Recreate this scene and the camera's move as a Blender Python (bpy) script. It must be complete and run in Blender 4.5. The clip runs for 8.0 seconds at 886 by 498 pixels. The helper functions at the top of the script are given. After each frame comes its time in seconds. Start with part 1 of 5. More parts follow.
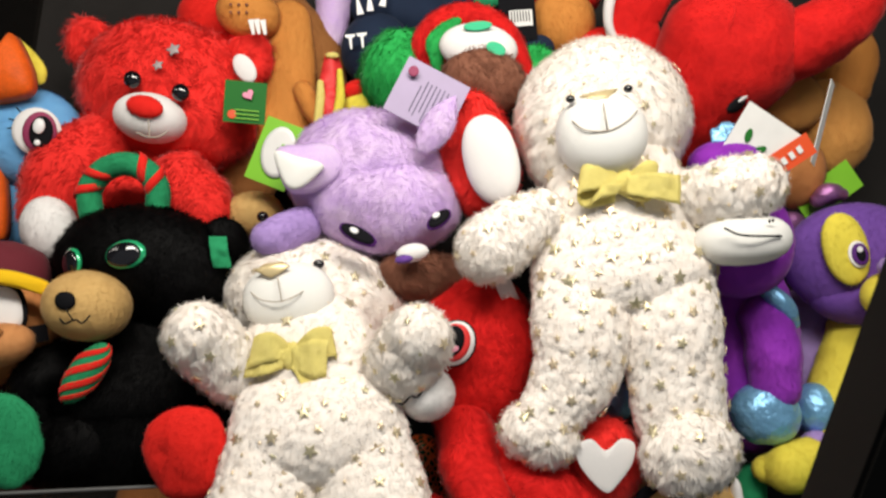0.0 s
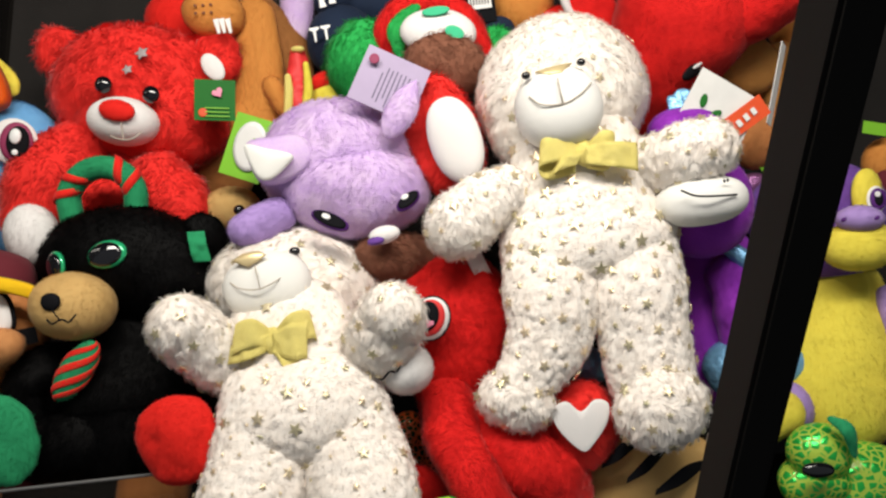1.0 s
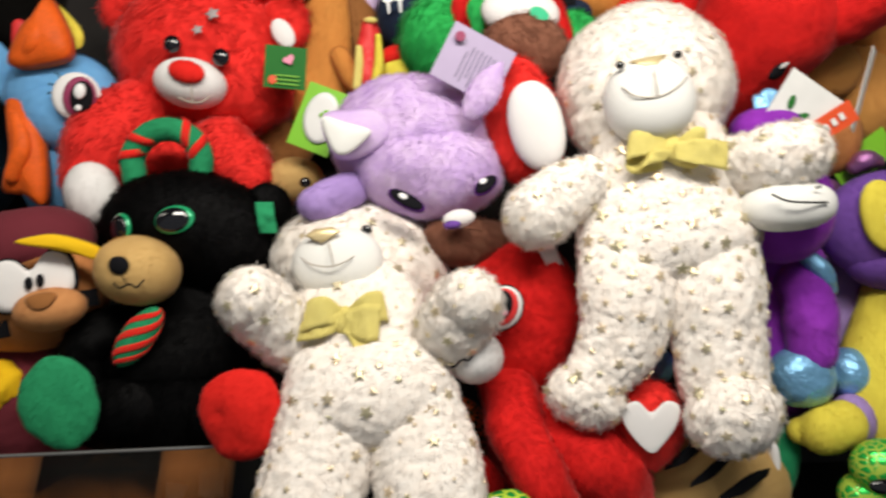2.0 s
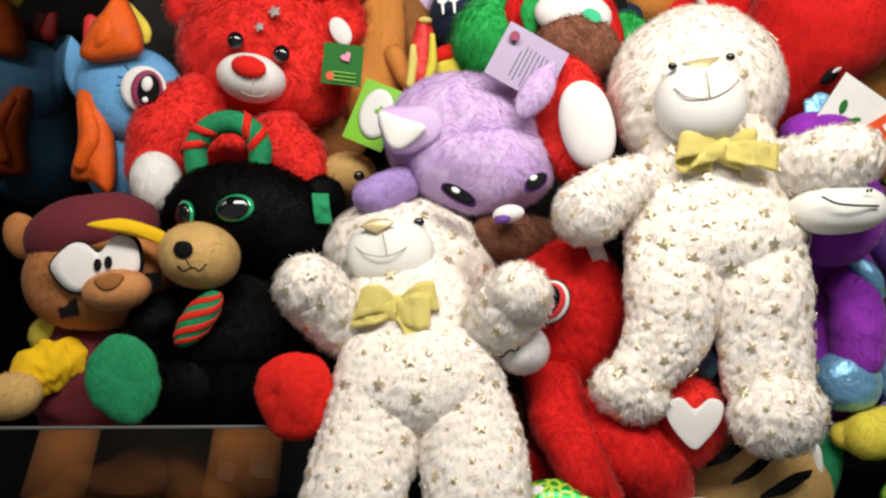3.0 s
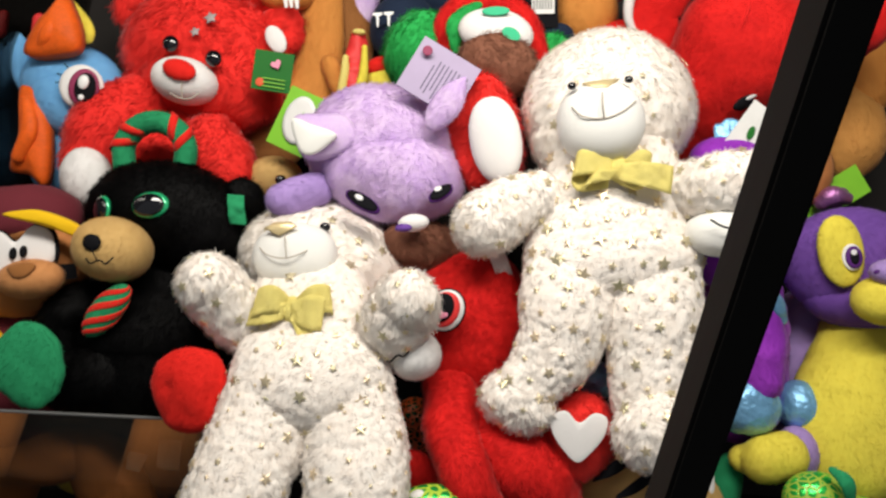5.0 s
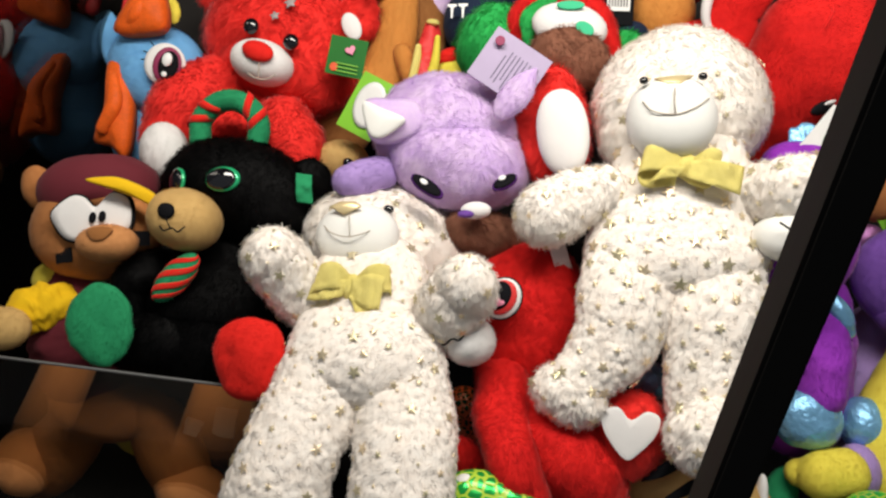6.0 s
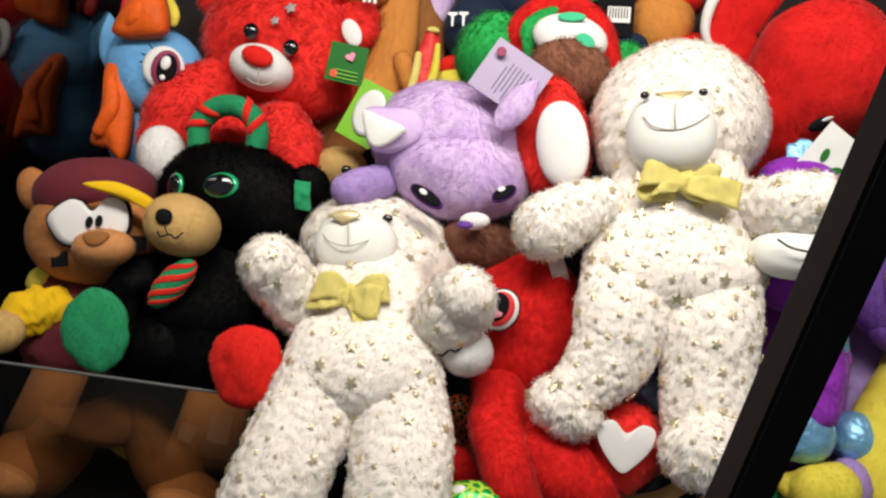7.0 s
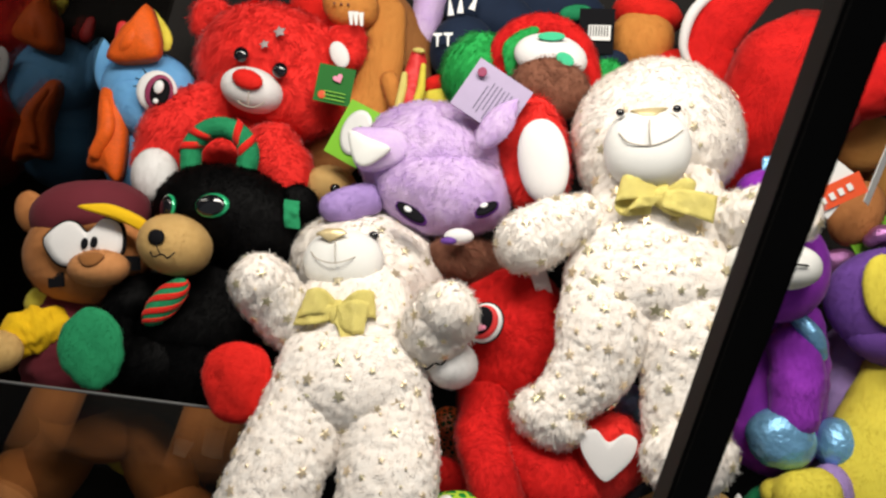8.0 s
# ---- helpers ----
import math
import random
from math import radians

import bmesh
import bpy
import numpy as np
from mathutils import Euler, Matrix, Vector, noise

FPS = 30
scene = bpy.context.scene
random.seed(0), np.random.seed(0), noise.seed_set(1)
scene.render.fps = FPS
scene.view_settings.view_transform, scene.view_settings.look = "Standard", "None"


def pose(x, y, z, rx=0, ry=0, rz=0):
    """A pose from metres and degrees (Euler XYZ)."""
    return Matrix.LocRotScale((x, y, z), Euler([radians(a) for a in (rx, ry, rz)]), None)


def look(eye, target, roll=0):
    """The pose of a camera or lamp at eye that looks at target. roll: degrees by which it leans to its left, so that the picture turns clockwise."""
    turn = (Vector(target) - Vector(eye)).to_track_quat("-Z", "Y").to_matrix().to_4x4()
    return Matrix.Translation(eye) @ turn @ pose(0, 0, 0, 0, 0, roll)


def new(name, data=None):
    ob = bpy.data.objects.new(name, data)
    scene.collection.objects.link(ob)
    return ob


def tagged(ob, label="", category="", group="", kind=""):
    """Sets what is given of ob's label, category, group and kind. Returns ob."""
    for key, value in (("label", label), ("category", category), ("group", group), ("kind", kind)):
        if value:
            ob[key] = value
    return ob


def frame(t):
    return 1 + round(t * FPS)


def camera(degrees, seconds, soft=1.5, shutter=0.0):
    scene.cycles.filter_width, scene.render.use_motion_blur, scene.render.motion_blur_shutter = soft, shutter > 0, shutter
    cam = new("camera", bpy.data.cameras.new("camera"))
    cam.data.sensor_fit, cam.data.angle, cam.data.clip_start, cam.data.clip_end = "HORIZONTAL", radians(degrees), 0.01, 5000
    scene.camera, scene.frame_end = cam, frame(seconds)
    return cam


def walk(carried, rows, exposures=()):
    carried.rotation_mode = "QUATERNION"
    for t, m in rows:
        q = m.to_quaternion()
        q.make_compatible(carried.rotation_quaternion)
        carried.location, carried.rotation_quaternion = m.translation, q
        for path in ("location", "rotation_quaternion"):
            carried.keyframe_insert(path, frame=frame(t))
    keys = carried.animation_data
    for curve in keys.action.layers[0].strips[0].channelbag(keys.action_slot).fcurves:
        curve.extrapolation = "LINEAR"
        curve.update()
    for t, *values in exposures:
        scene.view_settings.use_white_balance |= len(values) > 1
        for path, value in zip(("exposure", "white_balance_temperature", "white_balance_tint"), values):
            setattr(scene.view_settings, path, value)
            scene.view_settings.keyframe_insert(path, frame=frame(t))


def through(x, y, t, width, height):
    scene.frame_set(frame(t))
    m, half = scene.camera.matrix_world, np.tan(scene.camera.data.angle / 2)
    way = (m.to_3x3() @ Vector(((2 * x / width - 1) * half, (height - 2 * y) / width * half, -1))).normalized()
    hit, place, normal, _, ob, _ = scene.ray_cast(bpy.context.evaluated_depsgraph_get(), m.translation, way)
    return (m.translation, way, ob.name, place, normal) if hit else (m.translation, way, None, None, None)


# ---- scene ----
cam = camera(61.8, 8.0, soft=2.4, shutter=0.5)
PATH = [
    (0, (0.0791, 0.0308, 1.5447), (0.0074, 0.8701, 1.0056), 0.46),
    (0.5, (0.0952, 0.0159, 1.5322), (0.0148, 0.8463, 0.9809), -1.62),
    (1, (0.1048, 0.0065, 1.5475), (0.0388, 0.8392, 0.9979), -3.08),
    (1.5, (0.0900, 0.0153, 1.5412), (0.0238, 0.8396, 0.9790), -1.45),
    (2, (0.0330, 0.0202, 1.5462), (-0.0322, 0.8356, 0.9711), 0.72),
    (2.2, (0.0161, 0.0117, 1.5470), (-0.0794, 0.8211, 0.9676), 0.66),
    (3.3, (0.0248, -0.0034, 1.5510), (-0.0871, 0.8166, 0.9898), 0.46),
    (3.5, (0.0457, -0.0013, 1.5542), (-0.0562, 0.8262, 1.0021), -0.34),
    (4, (0.0722, -0.0069, 1.5563), (-0.0067, 0.8292, 1.0135), -0.35),
    (4.2, (0.0909, -0.0045, 1.5572), (0.0152, 0.8326, 1.0154), -0.76),
    (5.3, (0.1402, -0.0020, 1.5547), (-0.0138, 0.8113, 0.9937), 2.70),
    (5.5, (0.1456, -0.0039, 1.5501), (-0.0266, 0.8083, 0.9927), 1.56),
    (6, (0.1315, -0.0169, 1.5436), (-0.0773, 0.7890, 0.9897), 2.92),
    (6.5, (0.1374, -0.0083, 1.5478), (-0.0820, 0.7909, 0.9882), 2.18),
    (7, (0.1219, -0.0132, 1.5533), (-0.0744, 0.7950, 0.9981), 4.26),
    (7.5, (0.1256, -0.0140, 1.5632), (-0.0750, 0.7950, 1.0108), 3.88),
    (8, (0.1438, -0.0217, 1.5681), (-0.0610, 0.7933, 1.0260), 3.14),
]
walk(cam, [(t, look(eye, target, roll)) for t, eye, target, roll in PATH])

# ---- light: cabinet lamps overhead, dim shop around ----
world = bpy.data.worlds.new("world")
scene.world = world
world.use_nodes = True
world.node_tree.nodes["Background"].inputs[0].default_value = (0.9, 0.95, 1.0, 1)
world.node_tree.nodes["Background"].inputs[1].default_value = 0.17
scene.view_settings.exposure = 0.0


def area_lamp(name, eye, target, sx, sy, watts, color):
    lamp = bpy.data.lights.new(name, "AREA")
    lamp.shape, lamp.size, lamp.size_y, lamp.energy, lamp.color = "RECTANGLE", sx, sy, watts, color
    ob = new(name, lamp)
    ob.matrix_world = look(eye, target)
    return ob


area_lamp("cabinet_light", (0.06, 0.40, 1.98), (0.05, 0.64, 1.15), 0.9, 0.16, 11.4, (1.0, 0.94, 0.84))
area_lamp("cabinet_light", (0.55, 0.40, 1.98), (0.4, 0.62, 1.2), 0.5, 0.16, 1.2, (1.0, 0.955, 0.88))

# the heap of toys leans back against a slope: across, up along the slope, out of it
PILE = Matrix(((0.99288, -0.06165, 0.10192, -0.0256), (0.11901, 0.54868, -0.82752, 0.5779), (-0.00490, 0.83375, 0.55211, 1.1678), (0, 0, 0, 1)))


# ---- materials ----
def nodes_of(name):
    m = bpy.data.materials.new(name)
    m.use_nodes = True
    return m, m.node_tree.nodes, m.node_tree.links, m.node_tree.nodes["Principled BSDF"]


def plush(name, color, vary=0.25, grain=900.0, bump=0.25, sheen=0.25, island=0.0, rough=0.85, blotch=18.0, tint=None, spec=0.2, through=0.0):
    """Cloth or fur: broad mottling, fine nap, and strand to strand change where island is set."""
    m, nodes, links, bsdf = nodes_of(name)
    tc = nodes.new("ShaderNodeTexCoord")
    broad, fine = nodes.new("ShaderNodeTexNoise"), nodes.new("ShaderNodeTexNoise")
    broad.inputs["Scale"].default_value, fine.inputs["Scale"].default_value = blotch, grain
    broad.inputs["Detail"].default_value, fine.inputs["Detail"].default_value = 4.0, 3.0
    for n in (broad, fine):
        links.new(tc.outputs["Object"], n.inputs["Vector"])
    ramp = nodes.new("ShaderNodeMix")
    ramp.data_type = "RGBA"
    low = tint or tuple(c * (1 - vary) for c in color)
    ramp.inputs["A"].default_value = (*[max(0, c) for c in low], 1)
    ramp.inputs["B"].default_value = (*[min(0.95, c * (1 + vary * 0.6)) for c in color], 1)
    mid = nodes.new("ShaderNodeMath")
    mid.operation = "ADD"
    half = nodes.new("ShaderNodeMath")
    half.operation = "MULTIPLY_ADD"
    half.inputs[1].default_value, half.inputs[2].default_value = 0.9, -0.62
    links.new(fine.outputs["Fac"], half.inputs[0])
    scaled = nodes.new("ShaderNodeMath")
    scaled.operation = "MULTIPLY"
    scaled.inputs[1].default_value = 1.35
    links.new(broad.outputs["Fac"], scaled.inputs[0])
    links.new(half.outputs[0], mid.inputs[0])
    links.new(scaled.outputs[0], mid.inputs[1])
    links.new(mid.outputs[0], ramp.inputs["Factor"])
    out = ramp.outputs["Result"]
    if island:
        geo = nodes.new("ShaderNodeNewGeometry")
        level = nodes.new("ShaderNodeMapRange")
        level.inputs["To Min"].default_value, level.inputs["To Max"].default_value = 1 - island, 1 + island * 0.6
        links.new(geo.outputs["Random Per Island"], level.inputs["Value"])
        times = nodes.new("ShaderNodeVectorMath")
        times.operation = "SCALE"
        links.new(out, times.inputs[0])
        links.new(level.outputs["Result"], times.inputs["Scale"])
        out = times.outputs["Vector"]
    links.new(out, bsdf.inputs["Base Color"])
    bsdf.inputs["Roughness"].default_value = rough
    bsdf.inputs["Specular IOR Level"].default_value = spec
    bsdf.inputs["Sheen Weight"].default_value = sheen
    bsdf.inputs["Sheen Roughness"].default_value = 0.4
    bsdf.inputs["Sheen Tint"].default_value = (*[min(1, 0.35 + 0.65 * c ** 0.5) for c in color], 1)
    if bump:
        b = nodes.new("ShaderNodeBump")
        b.inputs["Strength"].default_value, b.inputs["Distance"].default_value = bump, 0.002
        links.new(fine.outputs["Fac"], b.inputs["Height"])
        links.new(b.outputs["Normal"], bsdf.inputs["Normal"])
    if through:
        thin, mix = nodes.new("ShaderNodeBsdfTranslucent"), nodes.new("ShaderNodeMixShader")
        mix.inputs[0].default_value = through
        links.new(out, thin.inputs["Color"])
        links.new(bsdf.outputs[0], mix.inputs[1])
        links.new(thin.outputs[0], mix.inputs[2])
        links.new(mix.outputs[0], nodes["Material Output"].inputs["Surface"])
    return m


def hard(name, color, rough=0.3, metal=0.0, coat=0.0, vary=0.15, scale=60.0, bump=0.0, island=False, second=None, spec=0.5):
    """Plastic, card, foil and ribbon."""
    m, nodes, links, bsdf = nodes_of(name)
    tc, tex = nodes.new("ShaderNodeTexCoord"), nodes.new("ShaderNodeTexNoise")
    tex.inputs["Scale"].default_value, tex.inputs["Detail"].default_value = scale, 5.0
    links.new(tc.outputs["Object"], tex.inputs["Vector"])
    mix = nodes.new("ShaderNodeMix")
    mix.data_type = "RGBA"
    mix.inputs["A"].default_value = (*(second or [c * (1 - vary) for c in color]), 1)
    mix.inputs["B"].default_value = (*color, 1)
    if island:
        geo = nodes.new("ShaderNodeNewGeometry")
        links.new(geo.outputs["Random Per Island"], mix.inputs["Factor"])
    else:
        links.new(tex.outputs["Fac"], mix.inputs["Factor"])
    links.new(mix.outputs["Result"], bsdf.inputs["Base Color"])
    bsdf.inputs["Roughness"].default_value, bsdf.inputs["Metallic"].default_value = rough, metal
    bsdf.inputs["Coat Weight"].default_value = coat
    bsdf.inputs["Specular IOR Level"].default_value = spec
    if bump:
        b = nodes.new("ShaderNodeBump")
        b.inputs["Strength"].default_value, b.inputs["Distance"].default_value = bump, 0.003
        links.new(tex.outputs["Fac"], b.inputs["Height"])
        links.new(b.outputs["Normal"], bsdf.inputs["Normal"])
    return m


def scaly(name, foil, gap, scale=130.0):
    """Crinkled foil printed with dark cracks between scales."""
    m, nodes, links, bsdf = nodes_of(name)
    tc, tex = nodes.new("ShaderNodeTexCoord"), nodes.new("ShaderNodeTexVoronoi")
    tex.feature = "DISTANCE_TO_EDGE"
    tex.inputs["Scale"].default_value = scale
    links.new(tc.outputs["Object"], tex.inputs["Vector"])
    edge = nodes.new("ShaderNodeMapRange")
    edge.inputs["From Min"].default_value, edge.inputs["From Max"].default_value = 0.09, 0.13
    links.new(tex.outputs["Distance"], edge.inputs["Value"])
    mix = nodes.new("ShaderNodeMix")
    mix.data_type = "RGBA"
    mix.inputs["A"].default_value, mix.inputs["B"].default_value = (*gap, 1), (*foil, 1)
    links.new(edge.outputs["Result"], mix.inputs["Factor"])
    links.new(mix.outputs["Result"], bsdf.inputs["Base Color"])
    metal = nodes.new("ShaderNodeMath")
    metal.operation = "MULTIPLY"
    metal.inputs[1].default_value = 0.55
    links.new(edge.outputs["Result"], metal.inputs[0])
    links.new(metal.outputs[0], bsdf.inputs["Metallic"])
    bsdf.inputs["Roughness"].default_value = 0.28
    b = nodes.new("ShaderNodeBump")
    b.inputs["Strength"].default_value, b.inputs["Distance"].default_value = 0.6, 0.002
    links.new(tex.outputs["Distance"], b.inputs["Height"])
    links.new(b.outputs["Normal"], bsdf.inputs["Normal"])
    return m


def pane(name, tint, rough=0.02, base=0.04):
    """Clear sheet: lets light through, mirrors more at a slant."""
    m, nodes, links, bsdf = nodes_of(name)
    nodes.remove(bsdf)
    clear, gloss, slant, mix = (nodes.new("ShaderNode" + k) for k in ("BsdfTransparent", "BsdfGlossy", "LayerWeight", "MixShader"))
    clear.inputs["Color"].default_value = (*tint, 1)
    gloss.inputs["Roughness"].default_value = rough
    steep, level = nodes.new("ShaderNodeMath"), nodes.new("ShaderNodeMapRange")
    steep.operation = "POWER"
    steep.inputs[1].default_value = 4.0
    level.inputs["To Min"].default_value, level.inputs["To Max"].default_value = base, 1.0
    links.new(slant.outputs["Facing"], steep.inputs[0])
    links.new(steep.outputs[0], level.inputs["Value"])
    links.new(level.outputs["Result"], mix.inputs[0])
    links.new(clear.outputs[0], mix.inputs[1])
    links.new(gloss.outputs[0], mix.inputs[2])
    links.new(mix.outputs[0], nodes["Material Output"].inputs["Surface"])
    return m


CREAM = plush("cream fleece", (0.94, 0.90, 0.85), 0.02, 400, 0.10, 0.25, island=0.03, tint=(0.91, 0.82, 0.74), blotch=60)
IVORY = plush("ivory velour", (0.80, 0.795, 0.765), 0.05, 1200, 0.1, 0.1)
RED_FUR = plush("long red fur", (0.80, 0.028, 0.022), 0.12, 700, 0.12, 0.4, island=0.08)
RED_NAP = plush("red plush", (0.72, 0.015, 0.012), 0.18, 1000, 0.2, 0.3, island=0.08, tint=(0.50, 0.006, 0.007), blotch=45)
RED_FELT = plush("bright red velour", (0.75, 0.018, 0.012), 0.12, 1400, 0.12, 0.2)
WHITE_NAP = plush("white plush", (0.80, 0.78, 0.77), 0.06, 1000, 0.2, 0.1, island=0.06)
BLACK_FUR = plush("black plush", (0.0016, 0.0015, 0.0017), 0.4, 900, 0.3, 0.0, island=0.3, spec=0.07, rough=0.55)
TAN = plush("tan velour", (0.61, 0.39, 0.145), 0.15, 1200, 0.15, 0.15)
GOLDEN = plush("golden tan velour", (0.62, 0.29, 0.075), 0.2, 1100, 0.15, 0.25)
GREEN_FELT = plush("green velour", (0.02, 0.27, 0.11), 0.15, 1200, 0.15, 0.2)
GREEN_FUR = plush("grass green fur", (0.035, 0.50, 0.11), 0.2, 700, 0.3, 0.3, island=0.15, through=0.25)
LILAC = plush("lilac plush", (0.89, 0.73, 0.98), 0.04, 600, 0.12, 0.45, island=0.05, tint=(0.70, 0.47, 0.90), blotch=30, through=0.25)
VIOLET = plush("violet velour", (0.30, 0.04, 0.46), 0.2, 1100, 0.2, 0.35, tint=(0.22, 0.02, 0.38))
GRAPE = plush("blue violet velour", (0.17, 0.07, 0.36), 0.2, 1100, 0.2, 0.3)
LAVENDER = plush("lavender velour", (0.40, 0.27, 0.60), 0.15, 1100, 0.2, 0.3)
YELLOW = plush("lemon velour", (0.78, 0.66, 0.08), 0.1, 1100, 0.15, 0.2)
MINT = plush("mint green felt", (0.06, 0.50, 0.26), 0.12, 1200, 0.15, 0.1)
GOLDY = plush("golden yellow cloth", (0.82, 0.50, 0.01), 0.12, 1300, 0.2, 0.1)
MAROON = plush("maroon cloth", (0.14, 0.02, 0.03), 0.2, 1500, 0.25, 0.1)
CINNAMON = plush("cinnamon velour", (0.50, 0.20, 0.065), 0.2, 1100, 0.2, 0.2)
CARAMEL = plush("caramel velour", (0.60, 0.27, 0.10), 0.15, 1100, 0.2, 0.2)
TAWNY = plush("tawny plush", (0.30, 0.12, 0.035), 0.2, 900, 0.2, 0.2)
AMBER = plush("amber felt", (0.62, 0.25, 0.055), 0.2, 1200, 0.15, 0.15)
BROWN_FUR = plush("brown fur", (0.28, 0.115, 0.07), 0.2, 700, 0.3, 0.3, island=0.2, through=0.25)
SKY = plush("sky blue velour", (0.16, 0.42, 0.74), 0.1, 1300, 0.12, 0.2)
ORANGE = plush("orange satin", (0.80, 0.12, 0.012), 0.35, 500, 0.3, 0.1, rough=0.55, blotch=60)
NAVY = plush("navy cloth", (0.012, 0.022, 0.05), 0.3, 1000, 0.25, 0.1)
BLACK_CLOTH = plush("black cloth", (0.018, 0.016, 0.015), 0.3, 500, 0.3, 0.0)
THREAD = hard("dark stitching", (0.008, 0.008, 0.010), 0.9, spec=0.1)
BROWN_THREAD = hard("taupe stitching", (0.46, 0.40, 0.34), 0.9, spec=0.1)
GLOSS_BLACK = hard("black plastic", (0.006, 0.006, 0.008), 0.08, coat=0.6)
GLOSS_WHITE = hard("white print", (0.85, 0.85, 0.85), 0.4)
EYE_GREEN = hard("glitter green plastic", (0.03, 0.58, 0.24), 0.22, 0.25, 0.5, 0.5, 900)
EYE_PURPLE = hard("purple embroidery", (0.09, 0.02, 0.17), 0.6, spec=0.2)
EYE_PLUM = hard("plum embroidery", (0.30, 0.03, 0.10), 0.6)
EYE_RED = hard("red embroidery", (0.72, 0.03, 0.03), 0.6)
PINK = hard("pink embroidery", (0.85, 0.28, 0.42), 0.6)
GOLD_FOIL = hard("gold satin nose", (0.82, 0.66, 0.36), 0.38, 0.4)
STAR_FOIL = hard("gold star foil", (0.88, 0.72, 0.50), 0.36, 0.65, island=True, second=(0.50, 0.47, 0.30))
RIBBON = hard("pale gold lame ribbon", (0.96, 0.82, 0.24), 0.33, 0.12, vary=0.25, scale=1300, bump=0.6)
BLUE_FOIL = hard("crinkled blue foil", (0.26, 0.58, 0.92), 0.27, 0.45, vary=0.45, scale=110, bump=0.9)
LIZARD = scaly("green scale foil", (0.03, 0.55, 0.08), (0.36, 0.52, 0.06), 120)
LIZARD_LIME = scaly("lime netted green foil", (0.015, 0.42, 0.07), (0.42, 0.62, 0.05), 95)
EMBER = scaly("orange netted dark foil", (0.01, 0.05, 0.015), (0.72, 0.12, 0.03), 170)
MAGENTA = hard("magenta sequin foil", (0.72, 0.30, 0.70), 0.28, 0.7, vary=0.6, scale=500, bump=0.4)
CARD_GREEN = hard("dark green card", (0.015, 0.15, 0.02), 0.6, spec=0.2)
CARD_LIME = hard("lime card", (0.22, 0.55, 0.03), 0.4, coat=0.2)
CARD_LILAC = hard("lilac card", (0.40, 0.32, 0.50), 0.5)
CARD_WHITE = hard("white card", (0.78, 0.78, 0.76), 0.45)
CARD_RED = hard("orange red card", (0.78, 0.09, 0.02), 0.45)
INK = hard("grey ink", (0.10, 0.08, 0.14), 0.6)
GREY_THREAD = hard("silver grey embroidery", (0.38, 0.33, 0.33), 0.6, 0.2)
STEEL_BLACK = hard("black powder coated metal", (0.010, 0.009, 0.008), 0.75, vary=0.4, scale=25, spec=0.12)
# the tint also stands in for shade on the legs behind the panel
ACRYLIC = pane("shade tinted acrylic", (0.80, 0.75, 0.68), 0.04, 0.014)
SHOP_FLOOR = hard("grey vinyl floor", (0.22, 0.21, 0.20), 0.5, vary=0.3, scale=6, spec=0.3)
ACRYLIC_EDGE = hard("frosted acrylic edge", (0.13, 0.13, 0.13), 0.4)
SIDE_GLASS = pane("tinted cabinet glass", (0.5, 0.47, 0.43), 0.03, 0.14)
CLEAR_FILM = pane("clear tag film", (0.85, 0.85, 0.85), 0.15)


# ---- shapes ----
rng = np.random.default_rng(7)


def spin(rot):
    return np.array(Euler([radians(a) for a in rot]).to_matrix())


class Form:
    """Vertices and faces gathered from several rounded pieces."""

    def __init__(self):
        self.v, self.f, self.n = [], [], 0

    def add(self, verts, faces):
        self.v.append(np.asarray(verts, float))
        self.f += [tuple(i + self.n for i in q) for q in faces]
        self.n += len(verts)
        return self


def lumpy(p, centre, lump, freq, seed):
    if not lump:
        return p
    out = p.copy()
    for i, q in enumerate(p):
        d = Vector(q - centre)
        k = noise.noise(Vector(q) * freq + Vector((seed, seed * 2.3, 0)))
        k += 0.5 * noise.noise(Vector(q) * freq * 2.3 + Vector((0, seed, 5)))
        out[i] = q + np.array(d.normalized()) * lump * k
    return out


def popcorn(p, centre, high=0.0036, cells=118.0):
    """The knobbly relief of a fleece: rounded knobs with creases between them."""
    out = p.copy()
    for i, q in enumerate(p):
        d = np.array(Vector(q - centre[i]).normalized())
        w = Vector(q) + noise.noise_vector(Vector(q) * 60) * 0.004
        near = noise.voronoi(w * cells)[0]
        out[i] = q + d * (high * (0.55 - min(near[0], 1.0)) + 0.0022 * noise.noise(Vector(q) * 25))
    return out


def grid_faces(rows, cols, close=True):
    out = []
    for i in range(rows - 1):
        for j in range(cols if close else cols - 1):
            k = (j + 1) % cols
            out.append((i * cols + j, i * cols + k, (i + 1) * cols + k, (i + 1) * cols + j))
    return out


